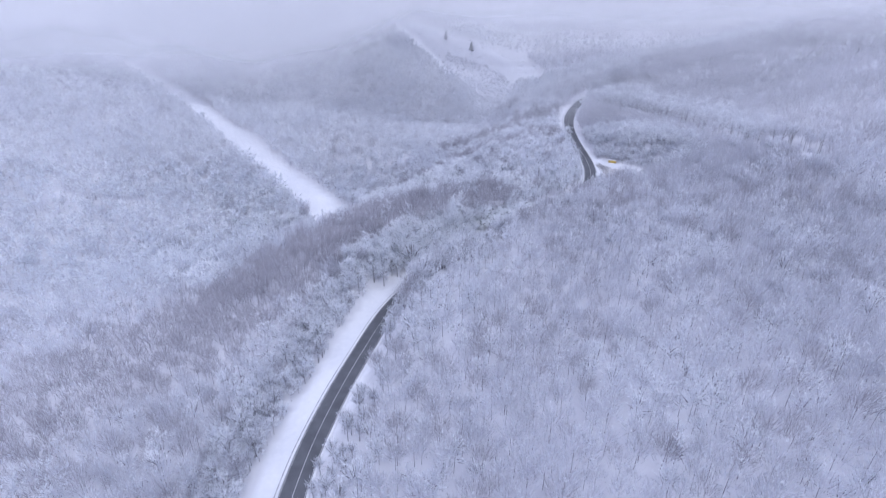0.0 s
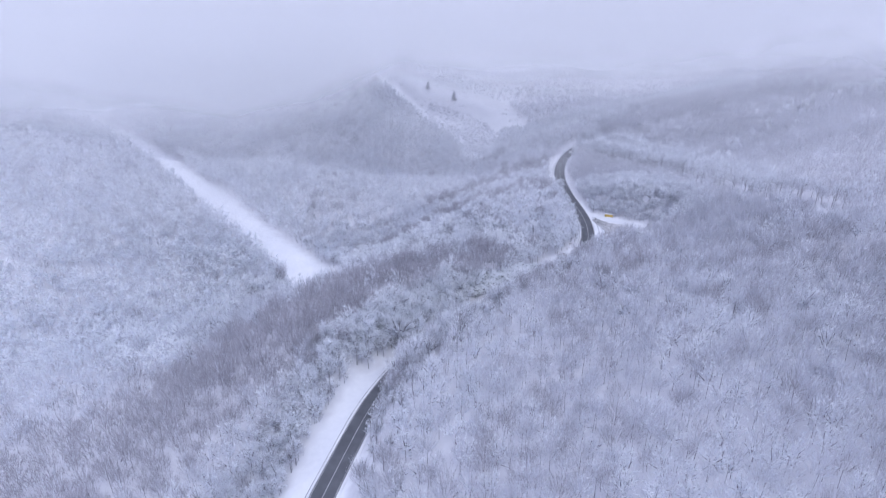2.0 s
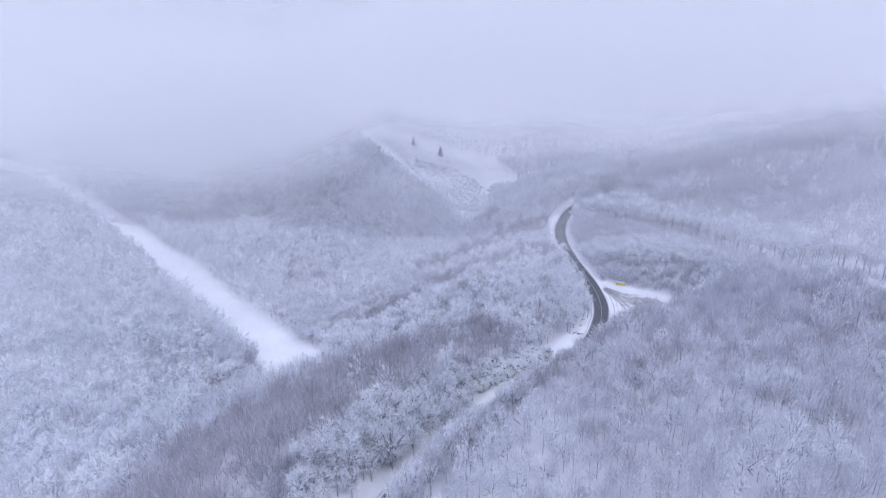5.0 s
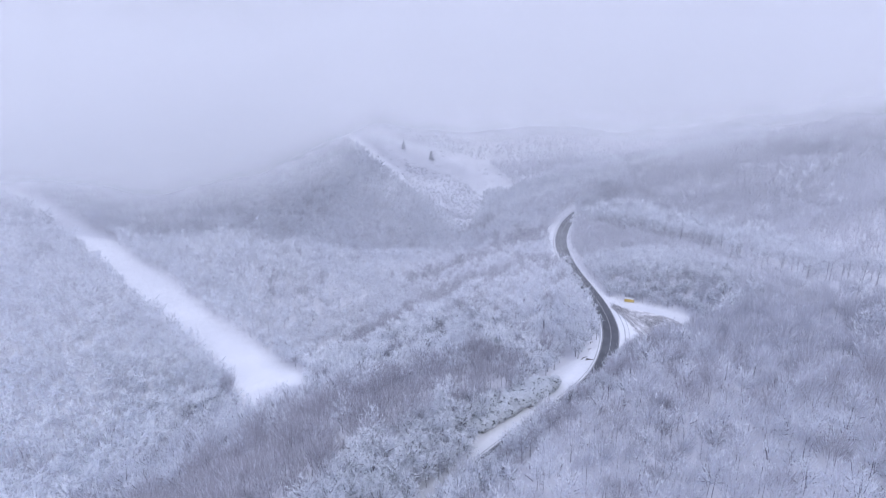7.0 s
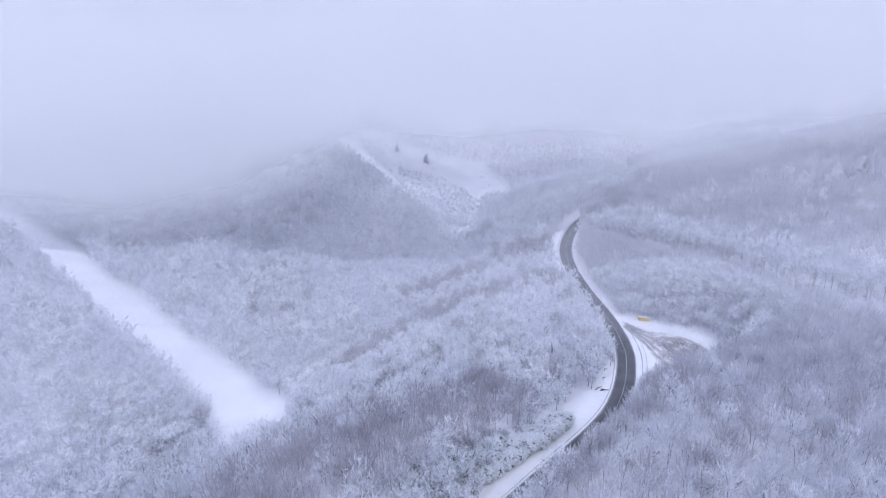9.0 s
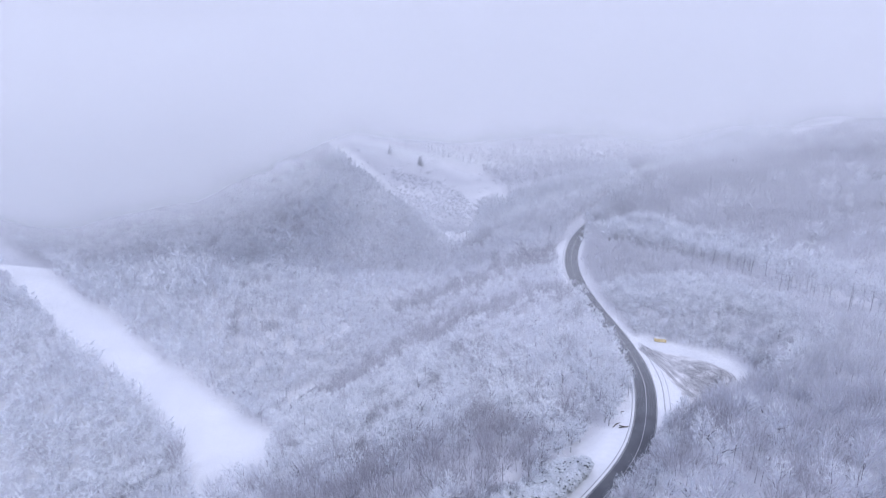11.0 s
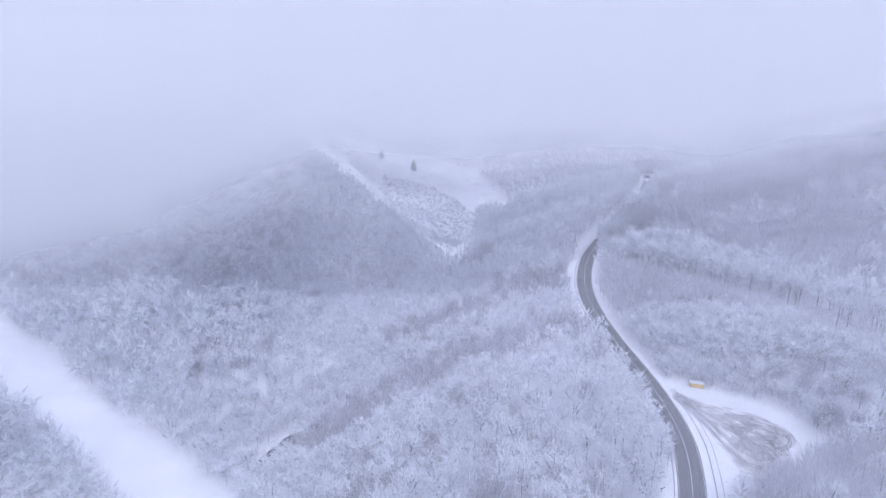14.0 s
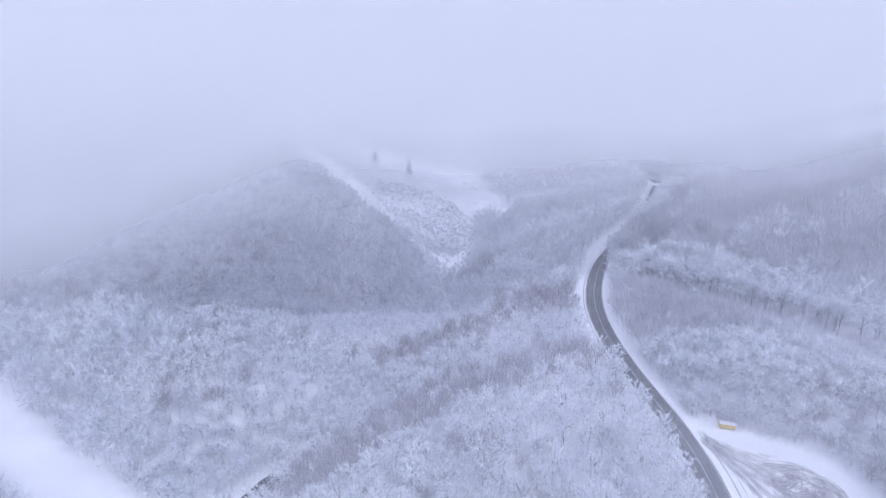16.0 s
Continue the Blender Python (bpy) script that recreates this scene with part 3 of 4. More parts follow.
# marks the ground under the trees that gets the painted shade
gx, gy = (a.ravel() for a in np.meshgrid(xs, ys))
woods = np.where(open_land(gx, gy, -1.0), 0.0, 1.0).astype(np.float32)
ground_sheet.data.attributes.new("wood_shade", "FLOAT", "POINT").data.foreach_set("value", woods)


def scatter(gap, x0, x1, y0, y1, seed):
    g = np.random.default_rng(seed)
    gx, gy = np.meshgrid(np.arange(x0, x1, gap), np.arange(y0, y1, gap * 0.87))
    gx = gx + (np.arange(gx.shape[0]) % 2)[:, None] * gap / 2
    x, y = (gx + g.uniform(-0.42, 0.42, gx.shape) * gap).ravel(), (gy + g.uniform(-0.42, 0.42, gy.shape) * gap).ravel()
    keep = ~open_land(x, y)
    return x[keep], y[keep]


def plant(name, label, x, y, count, seed, size=1.0, heaped=False, bare=None):
    """A stretch of forest as one mesh."""
    g = np.random.default_rng(seed)
    if not len(x):
        return
    belt = np.min([near_line(x, y, b) for b in BELTS], 0)
    p_bare = 0.10 + 0.86 * (1 - step(np.where((y > 285) & (x > -40), -3, -14), np.where((y > 285) & (x > -40), 3, 8), belt)) * (1 - 0.35 * step(80, 110, x))
    east = step(0, 60, x - np.interp(y, ROAD[:, 1], ROAD[:, 0])) * (y < 250)
    p_bare = np.clip(p_bare * (1 - 0.3 * east) + 0.16 * east * patchy(x, y, 22, 5), 0, 0.92)
    p_mixed = 0.10 + 0.25 * east + (0.22 + 0.5 * east) * patchy(x, y, 24, 9)
    foot = step(0, 25, -45 - x) * (1 - step(170, 210, y))
    p_mixed, p_bare = p_mixed + 0.4 * foot, p_bare + 0.14 * foot
    ridge = (x > np.interp(y, ROAD[:, 1], ROAD[:, 0]) + 4) & (y > 262)
    white = np.maximum(inside(x, y, HEAPED_BANK) * 1.0, 1 - step(4, 10, near_line(x, y, HEAPED_BROW)))
    p_bare = np.where(ridge, 0.95 - 0.87 * white, p_bare)
    p_mixed = np.where(ridge, 0.25, p_mixed)
    slope = (x > 80) & (y > 222) & ~ridge
    p_bare = np.where(slope, 0.62 + 0.3 * patchy(x, y, 14, 8), p_bare)
    front = near_line(x + 5, y + 5, [(a, b, 5.5) for a, b in TERRACE]) < 0
    p_bare = np.where(front, 0.97, p_bare)
    p_bare = p_bare if bare is None else np.full(len(x), bare)
    grown = size * np.where(front, 0.42, np.where(inside(x, y, HEAPED_BANK), 0.76, 1.0))
    u = g.uniform(0, 1, len(x))
    kind = np.where(u < p_bare, 2, np.where(g.uniform(0, 1, len(x)) < p_mixed, 1, 0))
    z = rolling(x, y)
    tris, idx = [], []
    # bare trees on ridge, slope and far side get more haze-paled twigs
    kind = np.where((kind == 2) & ((x > 95) & (g.uniform(0, 1, len(x)) < 0.65) | ridge | slope | (y > 285) & (g.uniform(0, 1, len(x)) < 0.12)), 3, kind)
    for k, kn in enumerate(("snowy", "mixed", "bare", "rimed")):
        for v in range(5):
            tri, ix = forest_template(kn, count, 100 * k + v, heaped)
            pick = np.nonzero((kind == k) & (np.arange(len(x)) % 5 == v))[0]
            if not len(pick):
                continue
            a, s = g.uniform(0, 2 * np.pi, len(pick)), grown[pick] * g.uniform(0.72, 1.3, len(pick)) * (0.85 + 0.3 * patchy(x[pick], y[pick], 40, 3))
            c, n = np.cos(a) * s, np.sin(a) * s
            out = np.empty((len(pick), len(tri), 3, 3), np.float32)
            out[..., 0] = c[:, None, None] * tri[None, ..., 0] - n[:, None, None] * tri[None, ..., 1] + x[pick][:, None, None]
            out[..., 1] = n[:, None, None] * tri[None, ..., 0] + c[:, None, None] * tri[None, ..., 1] + y[pick][:, None, None]
            out[..., 2] = s[:, None, None] * tri[None, ..., 2] + z[pick][:, None, None]
            tris.append(out.reshape(-1, 3, 3))
            idx.append(np.tile(ix, len(pick)))
    tagged(soup(name, np.concatenate(tris), [SNOW_TWIG, FROST, TWIG, HAZED_RIME, DARK_TWIG], np.concatenate(idx)), label, "forest", kind="stuff")


def beside_road(x, y):
    """The stretch of woodland edge whose trees stand as single things."""
    r, _, side = road_near(x, y)
    return (y > 70) & (y < 330) & (r < np.where(side > 0, 15, 19)) | (near_line(x, y, [(p[0], p[1], 0) for p in LOT[:8]]) < 9)


fx, fy = scatter(4.25, -330, 365, 50, 470, 11)
bx0, by0 = scatter(4.9, -150, 150, -120, 50, 43)
plant("forest", "frosted bare wood above the lower road", bx0, by0, 24, 44)
fan = np.abs(fx) < 34 + 0.86 * fy
beyond = ~fan & (np.abs(fx) < 230) & (fy < 240)
plant("forest", "frosted wood on the slopes away from the road", fx[beyond], fy[beyond], 22, 52)
fx, fy = fx[fan], fy[fan]
single = beside_road(fx, fy)
near_x, near_y = fx[~single], fy[~single]
road_x = np.interp(near_y, ROAD[:, 1], ROAD[:, 0])
east_side = near_x > road_x
low = near_y < 300
upper = near_x > 165
hazed_slope = (near_x > 84) & (near_y > 228)
plant("forest", "frosted bare deciduous wood on the slope above the road", near_x[east_side & low & ~upper & ~hazed_slope], near_y[east_side & low & ~upper & ~hazed_slope], 265, 21)
plant("forest", "rimed bare wood in haze-paled grey on the slope beside the lay-by", near_x[east_side & low & ~upper & hazed_slope], near_y[east_side & low & ~upper & hazed_slope], 240, 33, heaped=True)
plant("forest", "frosted bare wood high on the slope", near_x[east_side & low & upper], near_y[east_side & low & upper], 90, 34)
plant("forest", "snow-laden deciduous wood on the ridge beyond the lay-by", near_x[east_side & ~low], near_y[east_side & ~low], 95, 22, heaped=True)
spur = ~east_side & low & (near_x > -95)
hither = near_y + 0.25 * near_x < 258
plant("forest", "bare grey and snowy wood on the spur below the road", near_x[spur & hither], near_y[spur & hither], 250, 23)
plant("forest", "snow-heaped wood on the back of the spur", near_x[spur & ~hither], near_y[spur & ~hither], 300, 32, heaped=True)
qx, qy = scatter(4.2, 70, 215, 292, 400, 13)
more = (qx > np.interp(qy, ROAD[:, 1], ROAD[:, 0])) & (qy > 300)
plant("forest", "snow-laden deciduous wood on the ridge beyond the lay-by", qx[more], qy[more], 150, 27, heaped=True)
rest = ~east_side & ~(low & (near_x > -95))
brook = rest & (near_x > -75) & (near_y < 400)
foot = rest & (near_y + 0.3 * near_x < 165)
plant("forest", "grey and snowy wood at the foot of the spur", near_x[foot], near_y[foot], 100, 40)
plant("forest", "snow-covered deciduous wood on the far valley side", near_x[rest & ~brook & ~foot], near_y[rest & ~brook & ~foot], 80, 24, heaped=True)
fill_x, fill_y = scatter(4.4, -190, 30, 290, 515, 41)
fill = fill_x < np.interp(fill_y, ROAD[:, 1], ROAD[:, 0]) - 60
plant("forest", "young snow-heaped wood between the taller trees", fill_x[fill], fill_y[fill], 66, 42, 0.7, heaped=True)
plant("forest", "snow-heaped wood along the valley bottom", near_x[brook], near_y[brook], 170, 35, heaped=True)
bank_x, bank_y = scatter(2.7, 72, 142, 258, 340, 36)
bank = inside(bank_x, bank_y, HEAPED_BANK)
plant("forest", "low snow-heaped wood on the bank above the lay-by", bank_x[bank], bank_y[bank], 200, 37, heaped=True)
brush_x, brush_y = scatter(2.3, 85, 165, 262, 392, 38)
brush = near_line(brush_x + 5, brush_y + 5, [(a, b, 5.5) for a, b in TERRACE]) < 0
plant("undergrowth", "frosted saplings under the terrace edge", brush_x[brush], brush_y[brush], 90, 39, heaped=True)
bx, by = scatter(2.3, 78, 150, 255, 345, 17)
hem = near_line(bx, by, [(a, b, 0) for a, b in LOT[:9]]) < 17
hem &= ~inside(bx, by, LOT) & (bx > np.interp(by, ROAD[:, 1], ROAD[:, 0]) + 6.5)
plant("undergrowth", "snow-heaped bushes and saplings round the lay-by", bx[hem], by[hem], 160, 29, 0.5, True, 0.06)
tx, ty = scatter(2.3, -30, 75, 158, 250, 19)
tr, _, ts = road_near(tx, ty)
tall_row = (ts > 0) & (tr < 12) & (ty < 250)
plant("forest", "tall frosted trees crowding the inside of the bend", tx[tall_row], ty[tall_row], 260, 30, np.where(tx[tall_row] < 12, 1.05, np.where(tx[tall_row] < 36, 0.9, 0.7)), False, 0.12)
ox, oy = scatter(3.3, -42, 12, 182, 226, 45)
orr, _, oside = road_near(ox, oy)
outer = (oside < 0) & (orr < 24) & (np.hypot(ox + 12, oy - 187.5) > 5.5) & ((oy > 189.5) | (ox < -20))
plant("forest", "snow-heaped trees behind the bend", ox[outer], oy[outer], 420, 46, 0.9, 2, 0.03)
ux, uy = scatter(2.8, -95, -5, 70, 186, 50)
ur, _, us = road_near(ux, uy)
low_row = (us < 0) & (ur < 26) & (ur > 10)
plant("undergrowth", "snow-heaped saplings behind the lower verge", ux[low_row], uy[low_row], 170, 51, 0.62, True, 0.08)
vx, vy = scatter(3.4, 85, 240, 395, 600, 14)
vr, _, vs = road_near(vx, vy)
verge = (vr < 20) & (vs > 0)
close = verge & (vr < 15) & (vy > 397) & (vy < 480)
plant("forest", "tall bare trees leaning over the upper road", vx[close], vy[close], 200, 47, 1.15, True, 0.2)
plant("forest", "tall snowy trees crowding the upper road", vx[verge], vy[verge], 130, 28, heaped=True)
hx, hy = scatter(6.1, -350, 600, 580, 815, 12)
nx, ny = scatter(4.4, -300, 330, 470, 580, 48)
seen, near_by = (hx > -160 - 0.42 * (hy - 180)) & (hx < 240 + 0.55 * (hy - 180)), np.abs(nx) < 40 + 0.5 * ny
hx, hy = hx[seen], hy[seen]
plant("forest", "snowy wood under the low cloud beside the meadow", nx[near_by], ny[near_by], 76, 49, 1.0, 2, 0.04)
wx, wy = scatter(5.6, -520, -330, 190, 470, 18)
hx, hy = np.concatenate((hx, wx)), np.concatenate((hy, wy))
plant("forest", "snowy wood on distant hills fading into low cloud", hx, hy, 26, 25, heaped=True)


# single trees along the road, built once each and copied
def tree(name, label, category, kind, seed, count, tall=None, bark=None):
    g = np.random.default_rng(seed)
    tall = tall or g.uniform(8.5, 10.5)
    spread = g.uniform(2.1, 2.8)
    ob = tagged(new(name), label, category, "trees along the road")
    wood, _ = limbs(g, tall, 6, spread * 0.8, 6)
    soup("trunk", wood, [bark or TWIG], np.zeros(len(wood)), ob)
    if kind == "snowy":
        tri, idx = snowy_crown(g, tall, spread, count)
    elif kind == "heaped":
        tri, idx = heaped_crown(g, tall, spread * 1.2, count, 0.9)
    else:
        tri, idx = bare_crown(g, tall, spread, count, 0.55)
    soup("crown", tri, [SNOW_TWIG, FROST, TWIG, HAZED_RIME, DARK_TWIG], idx, ob)
    return ob


kinds = [tree("snowy_tree", "deciduous tree with every twig thick with snow", "tree", "snowy", 300 + i, 520) for i in range(4)]
kinds += [tree("bare_tree", "bare grey deciduous tree with a little frost", "tree", "bare", 310 + i, 420) for i in range(2)]
kinds += [tree("snowy_tree", "broad low tree heaped with snow beside the verge", "tree", "heaped", 320 + i, 420, None, HAZED_BARK) for i in range(3)]
sx, sy = fx[single], fy[single]
order = np.argsort(np.abs(sy - 180))[:300]
sz = rolling(sx, sy)
g = np.random.default_rng(31)
first = {}
for i in order:
    belt = min(float(near_line(sx[i:i + 1], sy[i:i + 1], b)[0]) for b in BELTS)
    k = int(g.integers(0, 4)) if g.uniform() > (0.6 if belt < 0 else 0.1) else 4 + int(g.integers(0, 2))
    beyond = sx[i] < np.interp(sy[i], ROAD[:, 1], ROAD[:, 0])
    k = 6 + i % 3 if (sy[i] > 228 or beyond and sy[i] > 140) and k < 4 else k
    m = pose(sx[i], sy[i], sz[i], 0, 0, g.uniform(0, 360)) @ Matrix.Scale(g.uniform(0.7, 1.12), 4)
    if k not in first:
        first[k] = True
        kinds[k].matrix_basis = m
    else:
        src = kinds[k]
        made = copy_thing(src, Matrix())
        made.matrix_basis = m
past = np.setdiff1d(np.arange(len(sx)), order)
plant("forest", "snowy trees at the edge of the wood", sx[past], sy[past], 200, 26, heaped=True)


def landmark(name, label, kind, x, y, seed, count, tall):
    ob = tree(name, label, "tree", kind, seed, count, tall, BARK)
    ob.matrix_basis = pose(x, y, float(rolling(x, y)))
    return ob


landmark("snowy_tree", "spreading tree with dark forked trunk and heavy snow at the bend", "heaped", -11.3, 187.2, 401, 2600, 12.5).scale = (2.1, 2.1, 1.0)
landmark("snowy_tree", "snow-laden tree behind the bend of the road", "heaped", -19, 191, 403, 1500, 10.0).scale = (1.5, 1.5, 1.0)
landmark("bare_tree", "bare fan-shaped tree beside the snowy verge", "bare", -46, 100, 402, 300, 8.5)
landmark("bare_tree", "small bare tree at the verge", "bare", -45, 112, 405, 160, 5.0)


edge_tree = tree("snowy_tree", "tall snowy tree with a slim grey trunk on the terrace edge", "tree", "snowy", 420, 330, 10.5, HAZED_BARK)
edge_tree["group"] = "trees along the terrace edge"
crown = [c for c in edge_tree.children if c.name.startswith("crown")][0]
crown.location, crown.scale = (0, 0, 3.4), (0.9, 0.9, 0.7)
g = np.random.default_rng(58)
for i in range(62):
    u = i / 61 * (len(TERRACE) - 1.001)
    a, b = TERRACE[int(u)], TERRACE[int(u) + 1]
    x, y = a[0] + (b[0] - a[0]) * (u % 1) + g.normal(0, 1.4), a[1] + (b[1] - a[1]) * (u % 1) + g.normal(0, 1.4)
    m = pose(x, y, float(rolling(x, y)), 0, 0, g.uniform(0, 360)) @ Matrix.Scale(g.uniform(0.8, 1.12), 4)
    if i:
        copy_thing(edge_tree, Matrix()).matrix_basis = m
    else:
        edge_tree.matrix_basis = m


def conifer(name, label, x, y, tall, seed, group, needles):
    """Whorls of drooping boughs, dark below, with pads of snow on top."""
    g = np.random.default_rng(seed)
    ob = tagged(new(name), label, "conifer", group)
    wood = stem([(0, 0, -0.3), (0, 0, tall * 0.5), (0, 0, tall * 0.97)], (0.16, 0.1, 0.02), 6)
    soup("trunk", wood, [BARK], np.zeros(len(wood)), ob)
    green, white = [], []
    layers = int(tall * 2.4)
    for i in range(layers):
        u = (i + 0.5) / layers
        h, reach = tall * (0.12 + 0.85 * u), tall * 0.34 * (1 - u) ** 0.45 * g.uniform(0.8, 1.1) + 0.12
        n = max(5, int(9 * (1 - u)) + 3)
        for j in range(n):
            a = 2 * np.pi * (j + g.uniform(-0.4, 0.4)) / n + i
            L, drop = reach * g.uniform(0.6, 1.12), reach * g.uniform(0.3, 0.65)
            d, s = np.array((np.cos(a), np.sin(a), 0)), np.array((-np.sin(a), np.cos(a), 0))
            root, tip = np.array((0, 0, h)), np.array((0, 0, h - drop)) + d * L
            mid = root + d * L * 0.6 + (0, 0, -drop * 0.3)
            w = 0.26 * L + 0.14
            lo = np.array((0, 0, -0.2))
            green += [(root + lo, mid + s * w + lo, tip + lo), (root + lo, tip + lo, mid - s * w + lo), (mid + s * w, mid + s * w * 1.2 + d * 0.3 + 2 * lo, tip + lo)]
            if g.uniform() < 0.97:
                w2 = w * g.uniform(1.1, 1.6)
                up = np.array((0, 0, g.uniform(0.04, 0.14)))
                ridge = mid + (0, 0, 0.26)
                out = tip + d * 0.12 + (0, 0, 0.03)
                white += [(root + up, mid + s * w2 + up, ridge), (mid + s * w2 + up, out, ridge), (out, mid - s * w2 + up, ridge), (mid - s * w2 + up, root + up, ridge)]
    soup("foliage", np.array(green), [needles], np.zeros(len(green)), ob)
    soup("snow_load", np.array(white), [SNOW_TWIG], np.zeros(len(white)), ob)
    ob.matrix_basis = pose(x, y, float(rolling(x, y)), 0, 0, g.uniform(0, 360))
    return ob


def evergreen(tall, reach, seed):
    """A lumpy evergreen: dark drooping sprays with pads of snow weighing each of them down."""
    g = np.random.default_rng(seed)
    ob = tagged(new("evergreen"), "round evergreen loaded with pads of snow beside the verge", "evergreen", "snowy evergreens by the road")
    wood = stem([(0, 0, -0.3), (0.1, 0, tall * 0.5), (0, 0.1, tall * 0.85)], (0.14, 0.09, 0.03), 6)
    soup("trunk", wood, [BARK], np.zeros(len(wood)), ob)
    n = 270
    d = unit(g.normal(0, 1, (n, 3)) + (0, 0, 0.25))
    lump = 0.82 + 0.18 * np.sin(5 * np.arctan2(d[:, 1], d[:, 0]) + seed) * np.sin(6 * d[:, 2] + seed)
    lump = lump[:, None] * g.uniform(0.8, 1.0, (n, 1))
    c = d * lump * (reach, reach, tall * 0.5) + (0, 0, tall * 0.5)
    sag = unit(d * (1, 1, 0.3) + (0, 0, -0.35))
    side = unit(np.cross(sag, (0.02, 0.01, 1.0)))
    w, L = g.uniform(0.3, 0.52, (n, 1)), g.uniform(0.45, 0.85, (n, 1))
    top = unit(np.cross(side, sag) * np.sign(np.cross(side, sag)[:, 2:3] + 1e-9))
    back, tip, hump = c - sag * L * 0.5, c + sag * L * 0.7, c + unit(top + d) * 0.16
    a, b = c + side * w, c - side * w
    laden = g.uniform(0, 1, n) < 0.93
    white = np.concatenate([np.stack(q, 1)[laden] for q in ((back, a, hump), (a, tip, hump), (tip, b, hump), (b, back, hump))])
    low = -0.3 * d + (0, 0, -0.1)
    green = [np.stack((back + low, a + side * 0.06 + low, tip + low), 1), np.stack((back + low, tip + low, b - side * 0.06 + low), 1)]
    m = 130
    e = unit(g.normal(0, 1, (m, 3)) + (0, 0, 0.2))
    green.append(blades(e * (reach * 0.25, reach * 0.25, tall * 0.15) + (0, 0, tall * 0.45), e, g.uniform(0.3, 0.42, m) * reach, g.uniform(0.3, 0.6, m), g))
    green = np.concatenate(green)
    soup("crown", np.concatenate((green, white)), [NEEDLE, SNOW_TWIG], np.concatenate((np.zeros(len(green)), np.ones(len(white)))), ob)
    return ob


g = np.random.default_rng(77)
hedge = [evergreen(g.uniform(3.4, 4.4), g.uniform(1.7, 2.2), 500 + i) for i in range(5)]
for i in range(63):
    u = (i // 3) / 20
    x, y = 16.5 + 29.5 * u + g.normal(0, 0.4), 219 + 20 * u + g.normal(0, 0.4)
    deep = i % 3 * (3.1 - 1.2 * u)
    x, y = x - 0.5 * deep, y + 0.87 * deep
    m = pose(x, y, float(rolling(x, y)), 0, 0, g.uniform(0, 360)) @ Matrix.Scale(g.uniform(0.9, 1.4), 4)
    if i < 5:
        hedge[i].matrix_basis = m
    else:
        copy_thing(hedge[i % 5], Matrix()).matrix_basis = m
# needles of these far conifers greyed, the haze before them put into colour
for i, (x, y, h) in enumerate(((34, 674, 10.5), (4, 676, 9))):
    conifer("conifer", "lone conifer in painted haze grey on the snowy meadow", x, y, h, 640 + i, "conifers on the meadow", HAZED_RIME)
for i in range(16):
    conifer("conifer", "snowy conifer among bare trees on the ridge", 196 + 5.5 * i + g.normal(0, 4), 346 + g.normal(0, 9) + i, g.uniform(9, 13), 660 + i, "conifers on the ridge", HAZED_RIME)

# shrubs on the meadow
g = np.random.default_rng(16)
gx, gy = np.meshgrid(np.arange(-60, 112, 2.6), np.arange(450, 745, 2.6))
mx, my = gx.ravel() + g.uniform(-1, 1, gx.size), gy.ravel() + g.uniform(-1, 1, gx.size)
SCRUB = [(5, 640), (30, 650), (50, 649), (67, 633), (77, 598), (77, 573), (68, 535), (52, 505), (46, 480), (36, 500), (26, 535), (14, 560), (0, 590)]
keep = inside(mx, my, MEADOW) & (inside(mx, my, SCRUB) & (g.uniform(0, 1, mx.size) < 0.3 + 0.6 * patchy(mx, my, 16, 4)) | (g.uniform(0, 1, mx.size) < 0.03))
mx, my = mx[keep], my[keep]
mz = rolling(mx, my)
tris, idx = [], []
for x, y, z in zip(mx, my, mz):
    n = 26
    k = g.uniform(1.0, 2.6) * (1 + 0.5 * float(step(520, 475, y)))
    way = unit(g.normal(0, 0.8, (n, 3)) + (0, 0, 1.2))
    tris.append(blades(g.normal(0, 0.4, (n, 3)) * (k, k, 0) + (x, y, z), way, g.uniform(0.5, 1.2, n) * k, g.uniform(0.12, 0.4, n), g))
    idx.append(g.choice(4, n, p=(0.34, 0.36, 0.06, 0.24)))
tagged(soup("shrubs", np.concatenate(tris), [SNOW_TWIG, FROST, TWIG, HAZED_RIME, DARK_TWIG], np.concatenate(idx)), "low snow-dusted shrubs on the open meadow", "shrubs", kind="stuff")


# ---- stream ----
sl = [(p[0], p[1], p[2]) for p in STREAM]
bm = bmesh.new()
rows = []
for (a, b) in zip(sl[:-1], sl[1:]):
    for k in range(4):
        u = k / 4
        px, py, w = (a[j] + (b[j] - a[j]) * u for j in range(3))
        d = Vector((b[0] - a[0], b[1] - a[1])).normalized()
        zz = float(ground(px, py)) - 0.3
        rows.append((bm.verts.new((px - d.y * w * 1.2, py + d.x * w * 1.2, zz)), bm.verts.new((px + d.y * w * 1.2, py - d.x * w * 1.2, zz))))
for a, b in zip(rows[:-1], rows[1:]):
    bm.faces.new((a[0], a[1], b[1], b[0]))
tagged(part("stream", bm, WATER), "dark open stream between snowy banks", "stream", kind="structure")


# ---- small things ----
def box(bm, sx, sy, sz, x=0, y=0, z=0, bevel=0.0):
    m = bmesh.ops.create_cube(bm, size=1, matrix=Matrix.Translation((x, y, z)) @ Matrix.Diagonal((sx, sy, sz, 1)))
    if bevel:
        bmesh.ops.bevel(bm, geom=list({e for v in m["verts"] for e in v.link_edges}), offset=bevel, segments=1, affect="EDGES")
    return bm


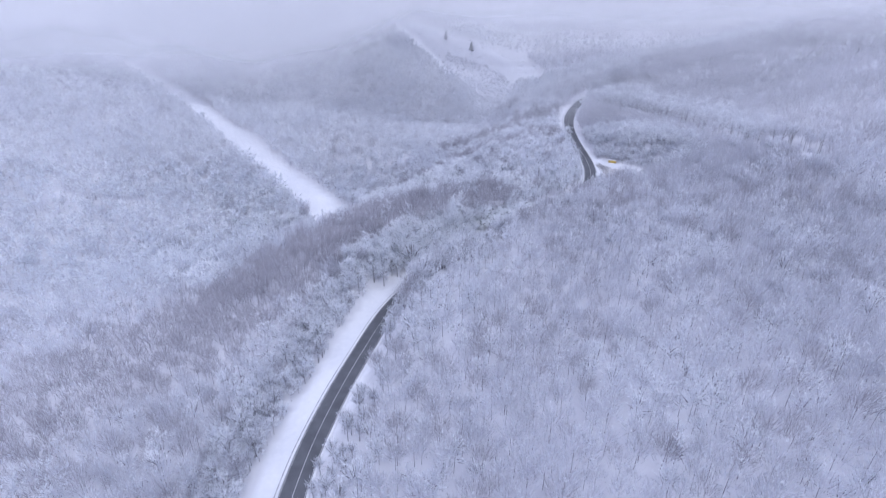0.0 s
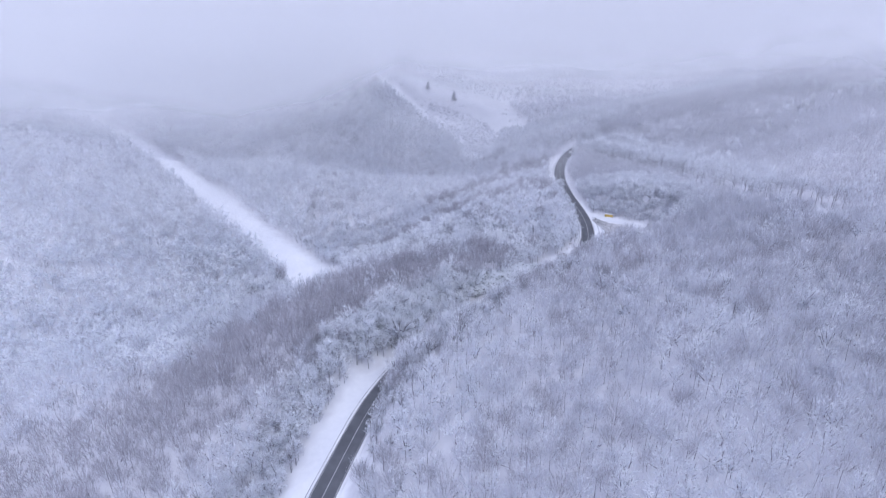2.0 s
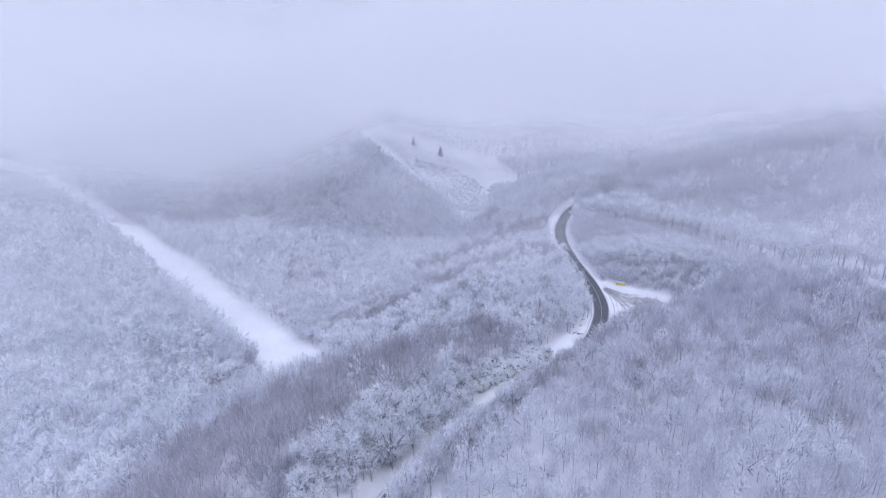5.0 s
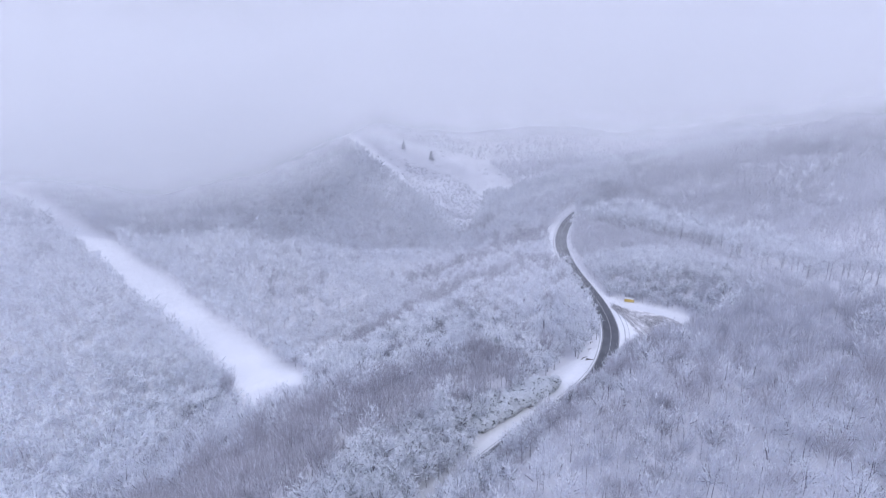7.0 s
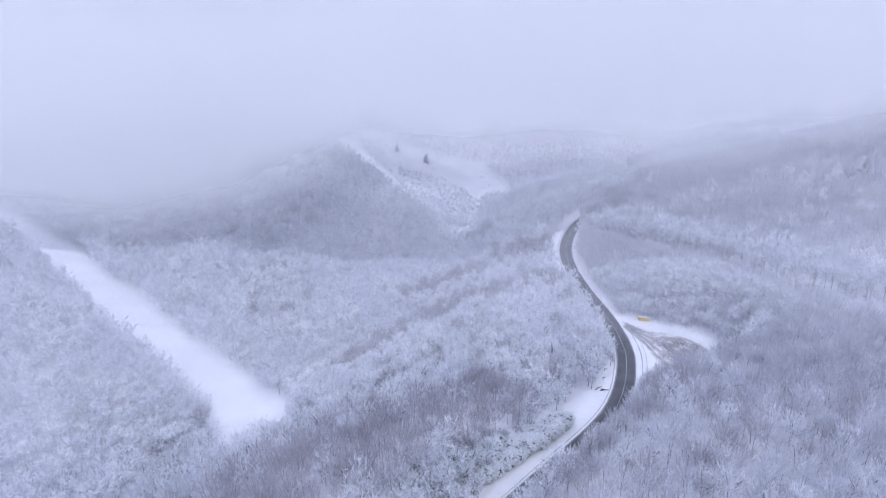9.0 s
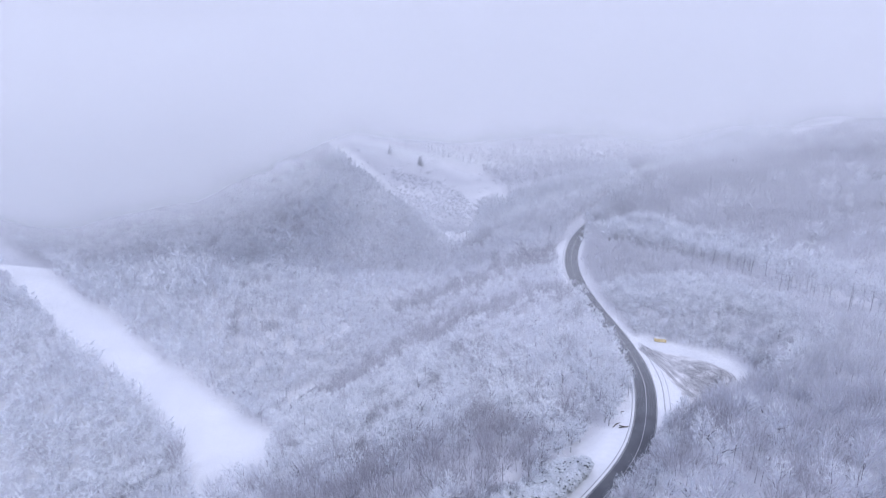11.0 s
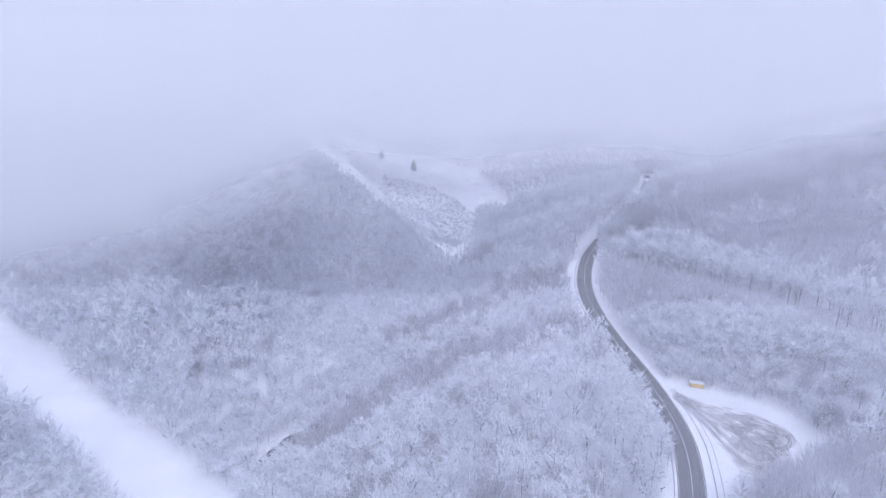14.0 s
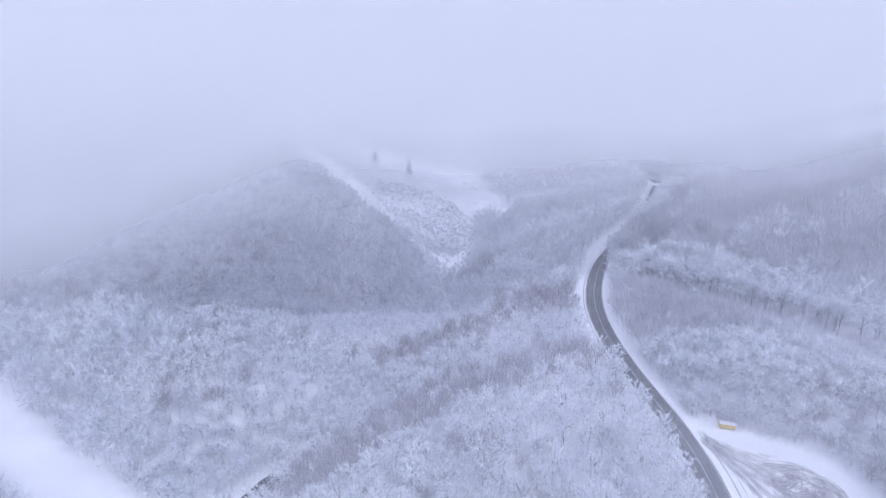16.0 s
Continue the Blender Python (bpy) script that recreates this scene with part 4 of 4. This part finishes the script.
hut = tagged(new("yellow_container"), "yellow steel grit container with snow on its roof", "container")
part("body", box(bmesh.new(), 4.1, 1.8, 1.25, 0, 0, 0.8, 0.06), YELLOW, hut)
part("roof_snow", box(bmesh.new(), 4.16, 1.86, 0.15, 0, 0, 1.5, 0.06), VERGE, hut, "layer of settled snow")
for i in range(7):
    part("rib", box(bmesh.new(), 0.09, 0.06, 1.1, -1.8 + i * 0.6, -0.92, 0.8), YELLOW, hut)
for x in (-1.7, 1.7):
    part("skid", box(bmesh.new(), 0.25, 1.7, 0.2, x, 0, 0.1), STEEL, hut)
hut.matrix_basis = pose(97.6, 301.0, float(rolling(97.6, 301.0)), 0, 0, -24)


def post(name, label, x, y, tall, r, cat="post", lean=(0, 0)):
    ob = tagged(new(name), label, cat)
    w = stem([(0, 0, -0.4), (lean[0] * 0.5, lean[1] * 0.5, tall * 0.5), (lean[0], lean[1], tall)], (r, r * 0.9, r * 0.7), 8)
    soup("pole", w, [WOOD], np.zeros(len(w)), ob)
    bm = box(bmesh.new(), r * 1.9, r * 1.9, 0.12, lean[0], lean[1], tall + 0.03, 0.03)
    part("snow_cap", bm, VERGE, ob)
    ob.matrix_basis = pose(x, y, float(rolling(x, y)))
    return ob


post("wooden_pole", "tall dark wooden pole at the edge of the lay-by", 125.5, 277, 7.5, 0.13, "pole", (0.5, 0.2))
post("wooden_pole", "tall pole at the foot of the snowy meadow", 50, 471, 9.0, 0.13, "pole")
post("wooden_pole", "tall pole at the foot of the snowy meadow", 48, 473.5, 8.0, 0.12, "pole", (-0.2, 0))


def snow_stake(x, y, turn):
    """A verge marker: post with a short cross board."""
    ob = tagged(new("verge_marker"), "dark wooden marker with a cross board on the snowy verge", "marker", "markers along the verge")
    w = stem([(0, 0, -0.3), (0, 0, 0.6), (0, 0, 1.1)], (0.07, 0.065, 0.06), 6)
    soup("stake", w, [WOOD], np.zeros(len(w)), ob)
    part("board", box(bmesh.new(), 1.5, 0.09, 0.2, 0.3, 0, 0.85, 0.02), WOOD, ob)
    ob.matrix_basis = pose(x, y, float(rolling(x, y)), 0, 0, turn)


for x, y, a in ((70.5, 272.5, 8), (67.6, 266.5, 12), (65.2, 261.5, 15)):
    snow_stake(x, y, a)
for i, (x, y, a) in enumerate(((61.5, 257.2, 20), (62.4, 256.4, -25), (60.4, 256.2, 40), (61.9, 255.4, 5))):
    w = stem([(0, 0, 0), (0, 0, 1.1), (0, 0, 2.0 + 0.3 * i)], (0.16, 0.14, 0.1), 7)
    log = tagged(soup("log", w, [WOOD], np.zeros(len(w))), "dark cut log lying in the verge snow", "log", "logs on the verge")
    log.matrix_basis = pose(x, y, float(rolling(x, y)) + 0.14 + 0.1 * (i == 3), 90, 0, a + 90)


# ---- low cloud drifting over the hills beyond ----
def cloud_bank(ahead, low, high, most, sag, top):
    """A wide, shallow-curved sheet of thin cloud across the valley."""
    bm = bmesh.new()
    rows = []
    wide = 230 + 0.95 * ahead
    for i in range(49):
        x = wide * (i / 24 - 1)
        y = 150 + ahead - 0.00055 * x * x + 0.02 * ahead * math.sin(x / 60 + ahead)
        rows.append([bm.verts.new((x, y, low - 40 + (440 - low) * k / 12)) for k in range(13)])
    for a, b in zip(rows[:-1], rows[1:]):
        for j in range(12):
            f = bm.faces.new((a[j], b[j], b[j + 1], a[j + 1]))
            f.smooth = True
    ob = part("cloud_bank", bm, mist_material("thin_cloud", ahead, low, high, most, sag, top, 0.81 if most == 1 else 0.92))
    return tagged(ob, "pale low cloud drifting over the hilltops", "cloud", kind="stuff")


cloud_bank(50, 56, 76, 0.24, -4, 97)
for ahead, low, high, most, sag, top in ((90, 74, 96, 0.16, -4, 125), (130, 74, 98, 0.36, -9, 130), (185, 71, 97, 0.34, -9, 135), (255, 58, 98, 0.30, -9, 145), (355, 56, 98, 0.42, -8, 160), (450, 74, 112, 0.7, -6, 185), (660, -60, 0, 1.0, 0, 9000)):
    cloud_bank(ahead, low, high, most, sag, top)
